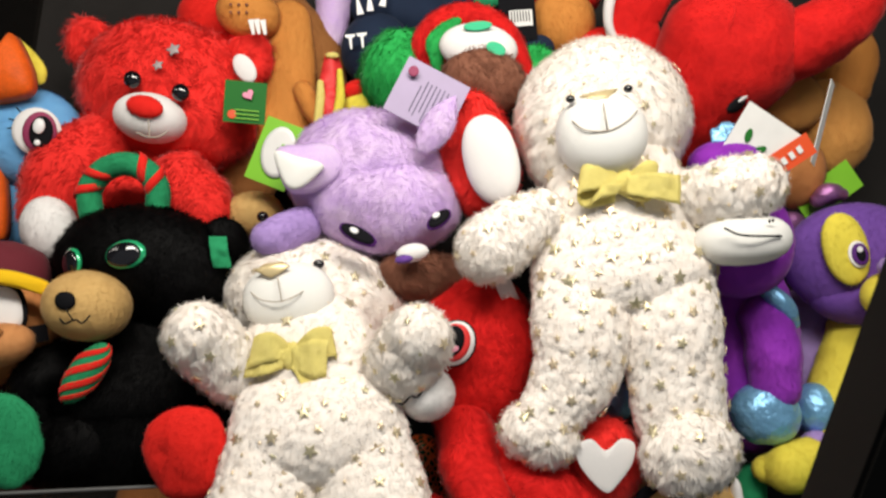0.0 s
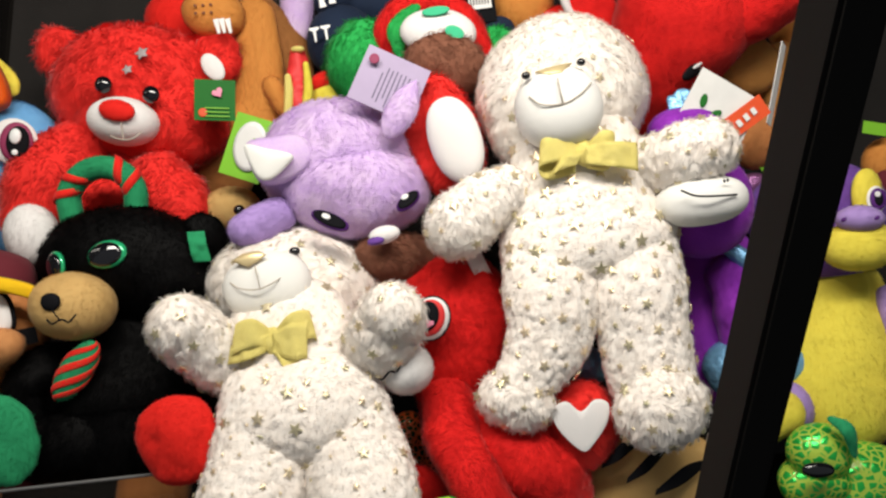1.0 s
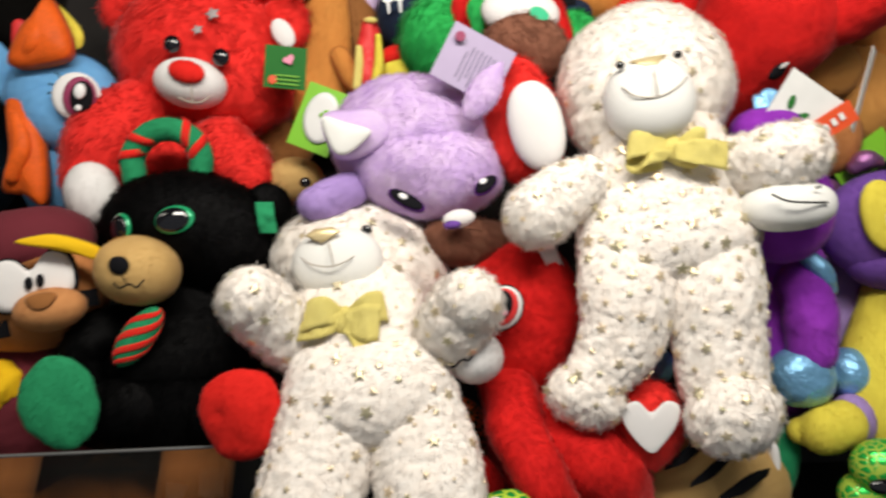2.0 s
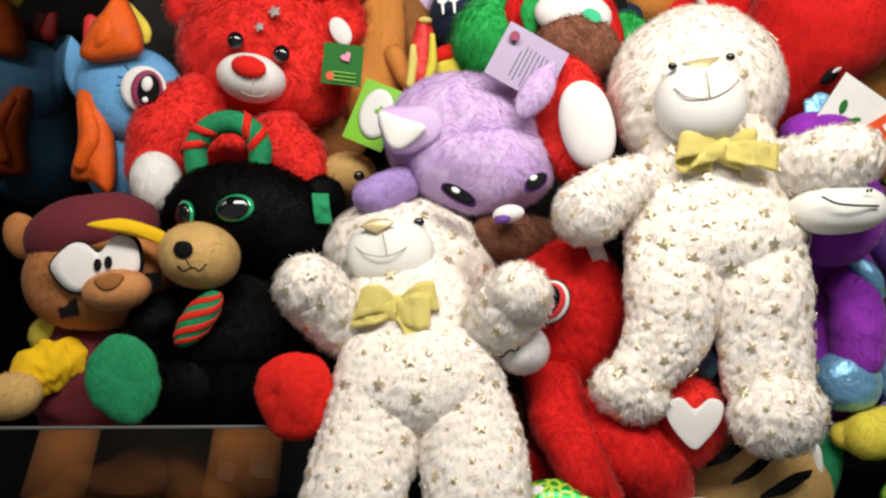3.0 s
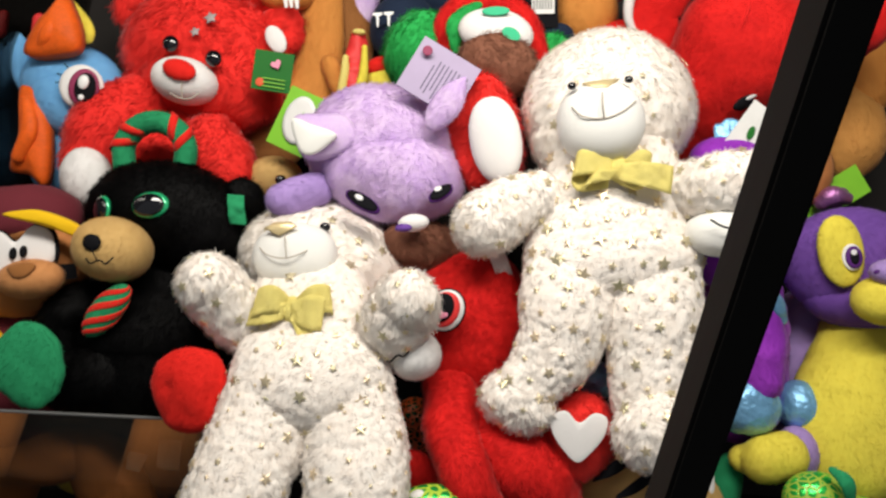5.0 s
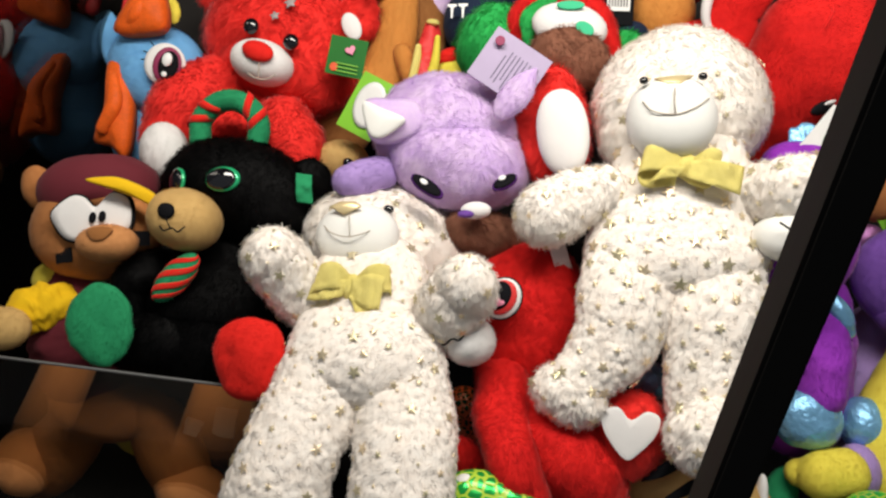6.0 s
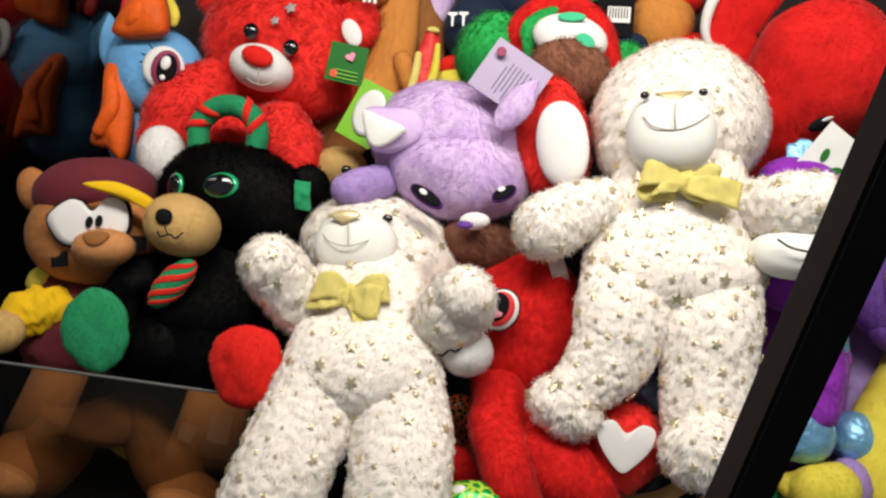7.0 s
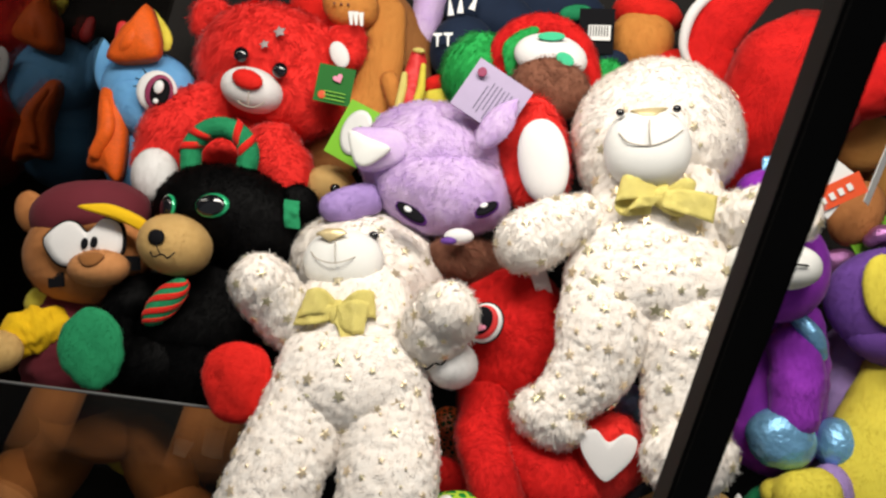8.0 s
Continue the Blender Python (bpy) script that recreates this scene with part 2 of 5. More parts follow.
def E(c, r, rot=(0, 0, 0), lump=0.0, freq=40, power=1.0, taper=0.0, pinch=0.0, form=None, res=1.0, sag=0.0, knobs=False):
    """A stuffed rounded piece: radii r, power under 1 squarer, taper narrows towards +y, pinch draws +y to a point."""
    rows, cols = int(14 * res) + 3, int(24 * res)
    th = np.linspace(0, math.pi, rows)
    ph = np.linspace(0, 2 * math.pi, cols, endpoint=False)
    T, P = np.meshgrid(th, ph, indexing="ij")
    s = lambda a: np.sign(a) * np.abs(a) ** power
    x, y, z = s(np.sin(T)) * s(np.cos(P)), s(np.cos(T)), -s(np.sin(T)) * s(np.sin(P))
    k = 1 - taper * y - pinch * np.clip(y, 0, 1) ** 2
    x, z = x * k, z * k
    y = y - sag * x * x
    p = np.stack([x * r[0], y * r[1], z * r[2]], -1).reshape(-1, 3) @ spin(rot).T + np.array(c)
    p = lumpy(p, np.array(c), lump, freq, sum(c) * 7)
    if knobs:
        p = popcorn(p, np.repeat([c], len(p), 0))
    f = form or Form()
    return f.add(p, [q[::-1] for q in grid_faces(rows, cols)])


def curve_of(points, n):
    p = np.array(points, float)
    p = np.vstack([2 * p[0] - p[1], p, 2 * p[-1] - p[-2]])
    out = []
    for t in np.linspace(0, len(points) - 1, n):
        i = min(int(t), len(points) - 2)
        u = t - i
        a, b, c, d = p[i:i + 4]
        out.append(0.5 * (2 * b + (c - a) * u + (2 * a - 5 * b + 4 * c - d) * u * u + (3 * b - a - 3 * c + d) * u ** 3))
    return np.array(out)


def Tube(points, form=None, flat=1.0, lump=0.0, freq=40, n=26, cols=20, ends=True, knobs=False):
    """A stuffed limb: (place, radius) along its length, rounded at both ends; flat scales it out of the slope."""
    if knobs:
        n, cols = 80, 84
    line = curve_of([(*c, r) for c, r in points], n)
    c, rad = line[:, :3], np.maximum(line[:, 3], 0.0005)
    go = np.gradient(c, axis=0)
    go /= np.linalg.norm(go, axis=1)[:, None] + 1e-9
    if ends:
        k = np.linspace(0, math.pi / 2, 18 if knobs else 6)[:-1]
        head = [(c[0] - go[0] * rad[0] * math.cos(a), max(rad[0] * math.sin(a), 0.0004), go[0]) for a in k]
        tail = [(c[-1] + go[-1] * rad[-1] * math.cos(a), max(rad[-1] * math.sin(a), 0.0004), go[-1]) for a in k[::-1]]
        c = np.vstack([[h[0] for h in head], c, [h[0] for h in tail]])
        rad = np.concatenate([[h[1] for h in head], rad, [h[1] for h in tail]])
        go = np.vstack([[h[2] for h in head], go, [h[2] for h in tail]])
    side = np.cross(go, (0, 0, 1.0))
    side /= np.linalg.norm(side, axis=1)[:, None] + 1e-9
    out = np.cross(side, go)
    ph = np.linspace(0, 2 * math.pi, cols, endpoint=False)
    p = c[:, None] + rad[:, None, None] * (np.cos(ph)[None, :, None] * side[:, None] + flat * np.sin(ph)[None, :, None] * out[:, None])
    p = p.reshape(-1, 3)
    if lump:
        mid = np.repeat(c, cols, axis=0)
        q = p.copy()
        for i in range(len(p)):
            d = Vector(p[i] - mid[i]).normalized()
            q[i] = p[i] + np.array(d) * lump * (noise.noise(Vector(p[i]) * freq) + 0.5 * noise.noise(Vector(p[i]) * freq * 2.3))
        p = q
    if knobs:
        p = popcorn(p, np.repeat(c, cols, axis=0))
    f = form or Form()
    return f.add(p, [q[::-1] for q in grid_faces(len(c), cols)])


def Sheet(rows, thick=0.0006, form=None):
    """Cloth or card from rows of points, with a thickness."""
    p = np.array(rows, float)
    a, b = p.shape[:2]
    du, dv = np.gradient(p, axis=1), np.gradient(p, axis=0)
    nrm = np.cross(du, dv)
    nrm /= np.linalg.norm(nrm, axis=2)[..., None] + 1e-12
    top, low = (p + nrm * thick / 2).reshape(-1, 3), (p - nrm * thick / 2).reshape(-1, 3)
    g = grid_faces(a, b, False)
    n = a * b
    faces = g + [tuple(i + n for i in q[::-1]) for q in g]
    ring = list(range(b)) + [i * b + b - 1 for i in range(1, a)] + [(a - 1) * b + j for j in range(b - 2, -1, -1)] + [i * b for i in range(a - 2, 0, -1)]
    for i, k in zip(ring, ring[1:] + ring[:1]):
        faces.append((k, i, i + n, k + n))
    f = form or Form()
    return f.add(np.vstack([top, low]), faces)


def Ribbon(points, width, across=(0, 1, 0), n=16, m=7, crumple=0.0, thick=0.0006, form=None):
    """A band of cloth along a path; width may change from point to point."""
    w = width if isinstance(width, (list, tuple)) else [width] * len(points)
    line = curve_of([(*c, r) for c, r in zip(points, w)], n)
    a = np.array(across, float)
    rows = []
    for q in line:
        row = []
        for s in np.linspace(-0.5, 0.5, m):
            e = q[:3] + a * q[3] * s
            e = e + np.array((0, 0, crumple * noise.noise(Vector(e) * 130)))
            row.append(e)
        rows.append(row)
    return Sheet(rows, thick, form)


def Slab(c, size, rot=(0, 0, 0), bevel=0.15, form=None):
    """A box with its edges taken off."""
    bm = bmesh.new()
    bmesh.ops.create_cube(bm, size=1.0)
    bmesh.ops.scale(bm, vec=size, verts=bm.verts)
    bmesh.ops.bevel(bm, geom=bm.edges[:], offset=min(size) * bevel, segments=2, affect="EDGES")
    p = np.array([v.co[:] for v in bm.verts]) @ spin(rot).T + np.array(c)
    bm.verts.index_update()
    faces = [tuple(v.index for v in q.verts) for q in bm.faces]
    bm.free()
    f = form or Form()
    return f.add(p, faces)


def Plate(outline, c, rot=(0, 0, 0), thick=0.001, dome=0.0, form=None):
    """A flat piece of any outline (list of x, y), domed if wished."""
    o = np.array(outline, float)
    n = len(o)
    rings = [1.0, 0.8, 0.45]
    v = []
    for k in rings:
        mid = o.mean(0)
        q = mid + (o - mid) * k
        v += [(x, y, thick / 2 + dome * (1 - k * k)) for x, y in q]
    v.append((*o.mean(0), thick / 2 + dome))
    v += [(x, y, -thick / 2) for x, y in o]
    f = [(i, (i + 1) % n, n + (i + 1) % n, n + i) for i in range(n)]
    f += [(n + i, n + (i + 1) % n, 2 * n + (i + 1) % n, 2 * n + i) for i in range(n)]
    f += [(2 * n + i, 2 * n + (i + 1) % n, 3 * n) for i in range(n)]
    b = 3 * n + 1
    f += [((i + 1) % n, i, b + i, b + (i + 1) % n) for i in range(n)]
    f.append(tuple(b + i for i in range(n - 1, -1, -1)))
    form = form or Form()
    return form.add(np.array(v) @ spin(rot).T + np.array(c), f)


def star_outline(r, points=5, inner=0.42, turn=0.0):
    return [((r if k % 2 == 0 else r * inner) * math.sin(turn + math.pi * k / points), (r if k % 2 == 0 else r * inner) * math.cos(turn + math.pi * k / points)) for k in range(2 * points)]


def oval(rx, ry, n=24):
    return [(rx * math.cos(2 * math.pi * k / n), ry * math.sin(2 * math.pi * k / n)) for k in range(n)]


def rounded(pts, n=40):
    """A smooth closed outline through a few corners."""
    p, out = np.array(pts, float), []
    m = len(p)
    for t in np.linspace(0, m, n, endpoint=False):
        i, u = int(t), t - int(t)
        a, b, c, d = (p[(i + k) % m] for k in (-1, 0, 1, 2))
        out.append(tuple(0.5 * (2 * b + (c - a) * u + (2 * a - 5 * b + 4 * c - d) * u * u + (3 * b - a - 3 * c + d) * u ** 3)))
    return out


def heart_outline(s, n=32):
    out = []
    for k in range(n):
        a = 2 * math.pi * k / n
        out.append((s * math.sin(a) ** 3, s * (13 * math.cos(a) - 5 * math.cos(2 * a) - 2 * math.cos(3 * a) - math.cos(4 * a)) / 16))
    return out


def surface_points(form, count, grab):
    """Random places on a form's skin with their outward direction."""
    v = np.vstack(form.v)
    tri = []
    for q in form.f:
        tri.append(q[:3])
        if len(q) == 4:
            tri.append((q[0], q[2], q[3]))
    tri = np.array(tri)
    a, b, c = v[tri[:, 0]], v[tri[:, 1]], v[tri[:, 2]]
    cr = np.cross(b - a, c - a)
    area = np.linalg.norm(cr, axis=1)
    vn = np.zeros_like(v)
    for k in range(3):
        np.add.at(vn, tri[:, k], cr)
    vn /= np.linalg.norm(vn, axis=1)[:, None] + 1e-12
    pick = grab.choice(len(tri), count, p=area / area.sum())
    r1, r2 = np.sqrt(grab.random(count)), grab.random(count)
    w = np.stack([1 - r1, r1 * (1 - r2), r1 * r2], -1)
    p = np.einsum("nk,nkd->nd", w, v[tri[pick]])
    n = np.einsum("nk,nkd->nd", w, vn[tri[pick]])
    n /= np.linalg.norm(n, axis=1)[:, None] + 1e-12
    return p, n, area.sum() / 2


def fur_of(form, length, width, cover, grab, lie=0.7, flow=(0, -1, 0), clear=None, back=-0.35):
    """Tufts standing on a form: vertices, triangles and shading directions."""
    _, _, area = surface_points(form, 4, grab)
    count = int(area / (length * width) * cover)
    p, n, _ = surface_points(form, count, grab)
    keep = n[:, 2] > back
    p, n = p[keep], n[keep]
    if clear is not None and len(clear[0]):
        ok = np.ones(len(p), bool)
        for q, r in zip(*clear):
            ok &= ((p - q) ** 2).sum(1) > r * r
        p, n = p[ok], n[ok]
    m = len(p)
    swirl = np.array([noise.noise_vector(Vector(q) * 45)[:] for q in p]) if m else np.zeros((0, 3))
    clump = np.array([noise.noise_vector(Vector(q) * 0.9 / length)[:] for q in p]) if m else np.zeros((0, 3))
    go = np.array(flow, float) + swirl * 1.3 + clump * 1.1 + grab.normal(0, 0.25, (m, 3))
    go -= n * (go * n).sum(1)[:, None]
    go /= np.linalg.norm(go, axis=1)[:, None] + 1e-9
    d = n * (1 - lie * 0.6) + go * lie
    d /= np.linalg.norm(d, axis=1)[:, None]
    side = np.cross(go, n)
    ln = length * grab.uniform(0.6, 1.25, m)[:, None]
    w = width * grab.uniform(0.7, 1.3, m)[:, None] / 2
    base = p - n * length * 0.08
    tip = base + d * ln
    v = np.stack([base - side * w, base + side * w, tip], 1).reshape(-1, 3)
    shade = n + clump * 0.22 + grab.normal(0, 0.08, (m, 3))
    shade /= np.linalg.norm(shade, axis=1)[:, None]
    nn = np.repeat(shade, 3, axis=0)
    f = np.arange(3 * m).reshape(-1, 3)
    return v, f, nn


def thing(name, at, label, category, group="", kind=""):
    ob = new(name)
    ob.empty_display_size = 0.02
    ob.matrix_world = PILE @ Matrix.Translation(at)
    ob["base_at"] = list(at)
    return tagged(ob, label, category, group, kind)


VELOUR = [CINNAMON, CARAMEL, GOLDEN, VIOLET, GRAPE, LAVENDER, TAN, GREEN_FELT, RED_FELT, SKY, YELLOW, AMBER, TAWNY, RED_NAP]


def part(name, form, material, parent, label="", fur=None, smooth=True, kind="", clear=None):
    """Links a form as one mesh under a thing, or under a part of it. fur: (length, width, cover[, lie])."""
    v = np.vstack(form.v)
    faces = list(form.f)
    shade = None
    if not fur and material in VELOUR and len(v) > 300:
        fur = (0.0034, 0.0007, 0.9, 0.9)
    if fur:
        grab = np.random.default_rng(len(v) * 7 + int(abs(v).sum() * 1000) % 9973)
        fv, ff, fn = fur_of(form, *fur[:3], grab, lie=fur[3] if len(fur) > 3 else 0.7, clear=clear)
        n0 = len(v)
        tri = np.array([q[:3] for q in faces])
        cr = np.cross(v[tri[:, 1]] - v[tri[:, 0]], v[tri[:, 2]] - v[tri[:, 0]])
        vn = np.zeros_like(v)
        for q, c in zip(faces, cr):
            for i in q:
                vn[i] += c
        vn /= np.linalg.norm(vn, axis=1)[:, None] + 1e-12
        shade = np.vstack([vn, fn])
        v = np.vstack([v, fv])
        faces += (ff + n0).tolist()
    root = parent
    while root.parent:
        root = root.parent
    v = v - np.array(root["base_at"][:])
    me = bpy.data.meshes.new(name)
    me.from_pydata(v.tolist(), [], faces)
    me.materials.append(material)
    if smooth:
        me.polygons.foreach_set("use_smooth", np.ones(len(me.polygons), bool))
    if shade is not None:
        me.normals_split_custom_set_from_vertices(shade.tolist())
    me.update()
    ob = new(name, me)
    ob.parent = parent
    if label:
        ob["label"] = label
    if kind:
        ob["kind"] = kind
    return ob


def solid(name, form, material, label, category, kind="", smooth=False):
    """A thing of one mesh, in world places."""
    me = bpy.data.meshes.new(name)
    me.from_pydata(np.vstack(form.v).tolist(), [], form.f)
    me.materials.append(material)
    if smooth:
        me.polygons.foreach_set("use_smooth", np.ones(len(me.polygons), bool))
    me.update()
    return tagged(new(name, me), label, category, kind=kind)


def disc(name, c, rx, ry, material, parent, rot=(0, 0, 0), dome=0.0, thick=0.0012, label=""):
    return part(name, Plate(oval(rx, ry), c, rot, thick, dome), material, parent, label)


def stitch(name, pts, r, material, parent, label=""):
    return part(name, Tube([(p, r) for p in pts], n=14, cols=6), material, parent, label)


def off(p, x=0.0, y=0.0, z=0.0):
    return (p[0] + x, p[1] + y, p[2] + z)


def star_scatter(forms, grab, big=0.0068, tries=5200, lift=0.0022, many=1.0):
    """Foil stars strewn over a fleece: large, middling and small, none overlapping."""
    out, spots, sizes = Form(), [], []
    ps, ns = [], []
    for form in forms:
        p, n, area = surface_points(form, tries, grab)
        keep = n[:, 2] > 0.3
        ps.append(p[keep]), ns.append(n[keep])
    ps, ns = np.vstack(ps), np.vstack(ns)
    order = grab.permutation(len(ps))
    for r, limit, gap in ((big, 40, 0.021), (big * 0.62, 50, 0.0135), (big * 0.36, 60, 0.0125)):
        made = 0
        for i in order:
            if made >= limit * many:
                break
            if spots:
                d = np.sqrt(((np.array(spots) - ps[i]) ** 2).sum(1))
                if (d < gap + np.array(sizes) * 0.6).any():
                    continue
            gap2 = ((ps - ps[i]) ** 2).sum(1)
            flat = ns[gap2 < 0.016 ** 2].mean(0)
            flat /= np.linalg.norm(flat) + 1e-9
            top = max(0.0, ((ps[gap2 < r * r] - ps[i]) @ flat).max() * 0.7)
            n = Vector(flat)
            turn = n.to_track_quat("Z", "Y").to_euler()
            Plate(star_outline(r, turn=grab.uniform(0, 6.3)), tuple(ps[i] + flat * (top + lift)), [math.degrees(a) for a in turn], 0.0005, 0.0004, out)
            spots.append(ps[i]), sizes.append(r)
            made += 1
    return out, (np.array(spots), np.array(sizes) * 1.1)


# ---- the cabinet ----
def world_box(lo, hi, form=None, bevel=0.002):
    size = [b - a for a, b in zip(lo, hi)]
    c = [(a + b) / 2 for a, b in zip(lo, hi)]
    return Slab(c, size, bevel=bevel / min(size), form=form)


solid("floor", world_box((-1.6, 0.06, 0.70), (1.8, 1.6, 0.74)), STEEL_BLACK, "black painted cabinet floor under the toys", "floor", "structure")
solid("wall_back", world_box((-1.6, 1.45, 0.74), (1.8, 1.5, 2.1)), BLACK_CLOTH, "black back wall of the cabinet", "wall", "structure")
solid("wall_right", world_box((1.5, 0.24, 0.74), (1.54, 1.45, 2.1)), BLACK_CLOTH, "black side wall of the cabinet", "wall", "structure")
solid("ceiling", world_box((-1.6, 0.19, 2.1), (1.8, 1.5, 2.14)), STEEL_BLACK, "black cabinet roof that holds the lamps", "ceiling", "structure")
solid("window_side", world_box((-0.545, 0.26, 0.74), (-0.539, 1.45, 2.1), bevel=0.0005), SIDE_GLASS, "side pane of the cabinet, mirroring the toys", "window", "structure")

solid("ground", world_box((-4, -4, -0.05), (4, 4, 0.0)), SHOP_FLOOR, "grey shop floor in front of the cabinet", "floor", "structure")
solid("base", world_box((-1.6, 0.06, 0.0), (1.8, 1.6, 0.698)), STEEL_BLACK, "black metal base under the display cabinet", "cabinet base", "structure")
post = tagged(new("window_post"), "slim black metal post leaning back between two front panes", "post", kind="structure")
post["base_at"] = [0, 0, 0]
bar = world_box((0.1765, 0.1551, 0.72), (0.1899, 0.1827, 2.1), bevel=0.0015)
bar.v[0][:, :2] += np.outer(bar.v[0][:, 2] - 1.2, (0.0591, 0.1628))   # leans back with the front panes
part("outer_bar", bar, STEEL_BLACK, post, smooth=False)

slope = thing("display_slope", (0, 0, -0.30), "black cloth covered slope behind the heaped toys", "backing", kind="structure")
rows = [[(u, v, -0.30 - 0.10 * max(0, v - 0.1) + 0.012 * noise.noise(Vector((u * 5, v * 5, 0)))) for u in np.linspace(-0.56, 1.2, 30)] for v in np.linspace(-0.62, 0.62, 24)]
part("cloth_cover", Sheet(rows, 0.006), BLACK_CLOTH, slope)

chute = thing("chute_panel", (-0.3122, -0.224, 0), "clear acrylic panel, tinted for the shade behind it, with a pale polished top edge", "panel")
P0, P1 = (-0.5827, -0.1993, 0.015), (-0.118, -0.1871, 0.01)
down = np.array(PILE.to_3x3().inverted() @ Vector((0, 0, -1)))
rows = [[np.array(P0) * (1 - s) + np.array(P1) * s + down * d for s in np.linspace(0, 1, 12)] for d in (0, 0.3)]
part("sheet", Sheet(rows, 0.004), ACRYLIC, chute).visible_shadow = False
part("top_edge", Tube([(P0, 0.0016), (tuple((np.array(P0) + np.array(P1)) / 2), 0.0016), (P1, 0.0016)], cols=8), ACRYLIC_EDGE, chute, "pale polished edge")


# ---- cream fleece bears with gold stars ----
def gold_bow(parent, c, s, loops, tails):
    bow = part("bow", E(off(c, 0, 0, 0.004), (0.011 * s, 0.013 * s, 0.007 * s), (0, 0, 8), 0.0015, 150), RIBBON, parent, "pale gold lame ribbon bow")
    for pts, w, ac in loops:
        part("loop", Ribbon(pts, w, ac, crumple=0.0028), RIBBON, bow)
    for pts, w, ac in tails:
        part("tail", Ribbon(pts, w, ac, crumple=0.003), RIBBON, bow)


FLEECE = (0.0048, 0.0010, 1.5, 0.95)
FLUFF = (0.0072, 0.0011, 1.9, 0.84)
bear = thing("plush_bear", (0.237, -0.2194, -0.02), "cream fleece bear strewn with gold foil stars, leaning back", "plush toy", "cream bears")
grab = np.random.default_rng(21)
torso = Tube([((0.2268, 0.0724, -0.035), 0.068), ((0.2259, 0.0116, -0.025), 0.0814), ((0.2275, -0.0131, -0.016), 0.0846), ((0.2305, -0.0353, -0.022), 0.0607)], flat=0.52, knobs=True)
leg_a = Tube([((0.190, 0.0006, -0.022), 0.0420), ((0.1850, -0.0477, -0.002), 0.0465), ((0.1790, -0.087, 0.005), 0.0415), ((0.1625, -0.1154, 0.01), 0.0340), ((0.1500, -0.1303, 0.015), 0.0275)], flat=0.72, knobs=True)
foot_a = E((0.1427, -0.1474, 0.013), (0.0367, 0.0273, 0.0262), (0, 0, -15), knobs=True, res=4)
leg_b = Tube([((0.2691, 0.0006, -0.022), 0.0428), ((0.2659, -0.0477, -0.002), 0.047), ((0.2675, -0.095, 0.005), 0.0432), ((0.2719, -0.1365, 0.01), 0.0415), ((0.2731, -0.1486, 0.015), 0.0384)], flat=0.72, knobs=True)
foot_b = E((0.2714, -0.1617, 0.032), (0.0439, 0.0367, 0.0281), (0, 0, 20), knobs=True, res=4)
arm_a = Tube([((0.1545, 0.05, -0.02), 0.0242), ((0.128, 0.0374, -0.01), 0.0289), ((0.1021, 0.0192, 0), 0.031), ((0.0984, 0.0176, 0), 0.0299)], flat=0.85, knobs=True)
arm_b = Tube([((0.2947, 0.0638, -0.02), 0.0275), ((0.3132, 0.0674, 0), 0.0299), ((0.3378, 0.0743, 0.01), 0.0285), ((0.3435, 0.0748, 0.01), 0.0263)], flat=0.85, knobs=True)
head = E((0.2225, 0.1509, -0.075), (0.0894, 0.0805, 0.0698), (0, 0, 8), knobs=True, res=4, sag=0.05)
chin = E((0.2159, 0.1138, -0.06), (0.0731, 0.0493, 0.0493), (0, 0, 5), knobs=True, res=4, form=head)
for nm, fm, n_star in (("torso", torso, 1), ("leg", leg_a, 1), ("leg", leg_b, 1), ("foot", foot_a, 1), ("foot", foot_b, 1), ("arm", arm_a, 1), ("arm", arm_b, 1), ("head", head, 1)):
    stars, spots = star_scatter([fm], grab, 0.0077 if nm == "torso" else 0.0060, 2600 if nm == "torso" else 900, many={"torso": 1.1, "head": 0.22, "leg": 0.75, "arm": 0.16, "foot": 0.2}[nm])
    base = part(nm, fm, CREAM, bear, fur=FLEECE if nm in ("torso", "leg") else FLUFF, clear=spots)
    part("star_print", stars, STAR_FOIL, base, "small gold and copper foil stars", smooth=False, kind="stuff")
muzzle = part("muzzle", E((0.2037, 0.1219, 0), (0.0417, 0.0396, 0.0322), (-6, 0, 8), power=0.92), IVORY, bear, "smooth ivory velour muzzle")
part("nose", Plate([(-0.0177, 0.0042), (0, 0.007), (0.0186, 0.0075), (0.0047, -0.0065), (-0.0065, -0.0056)], (0.1989, 0.1536, 0.018), (-50, 0, 8), 0.001, 0.003), GOLD_FOIL, muzzle, "gold satin nose")
stitch("mouth", [(0.1727, 0.1298, 0.023), (0.1819, 0.1206, 0.031), (0.2017, 0.1197, 0.033), (0.2187, 0.1282, 0.031), (0.2306, 0.1391, 0.023)], 0.0007, BROWN_THREAD, muzzle)
stitch("mouth", [(0.1982, 0.1436, 0.031), (0.1982, 0.1294, 0.038), (0.2012, 0.1202, 0.033)], 0.0008, BROWN_THREAD, muzzle)
for c in ((0.1719, 0.1505, 0.018), (0.2239, 0.1599, 0.018)):
    part("eye", E(c, (0.0042, 0.0036, 0.0036)), GLOSS_BLACK, bear, "small black bead eye")
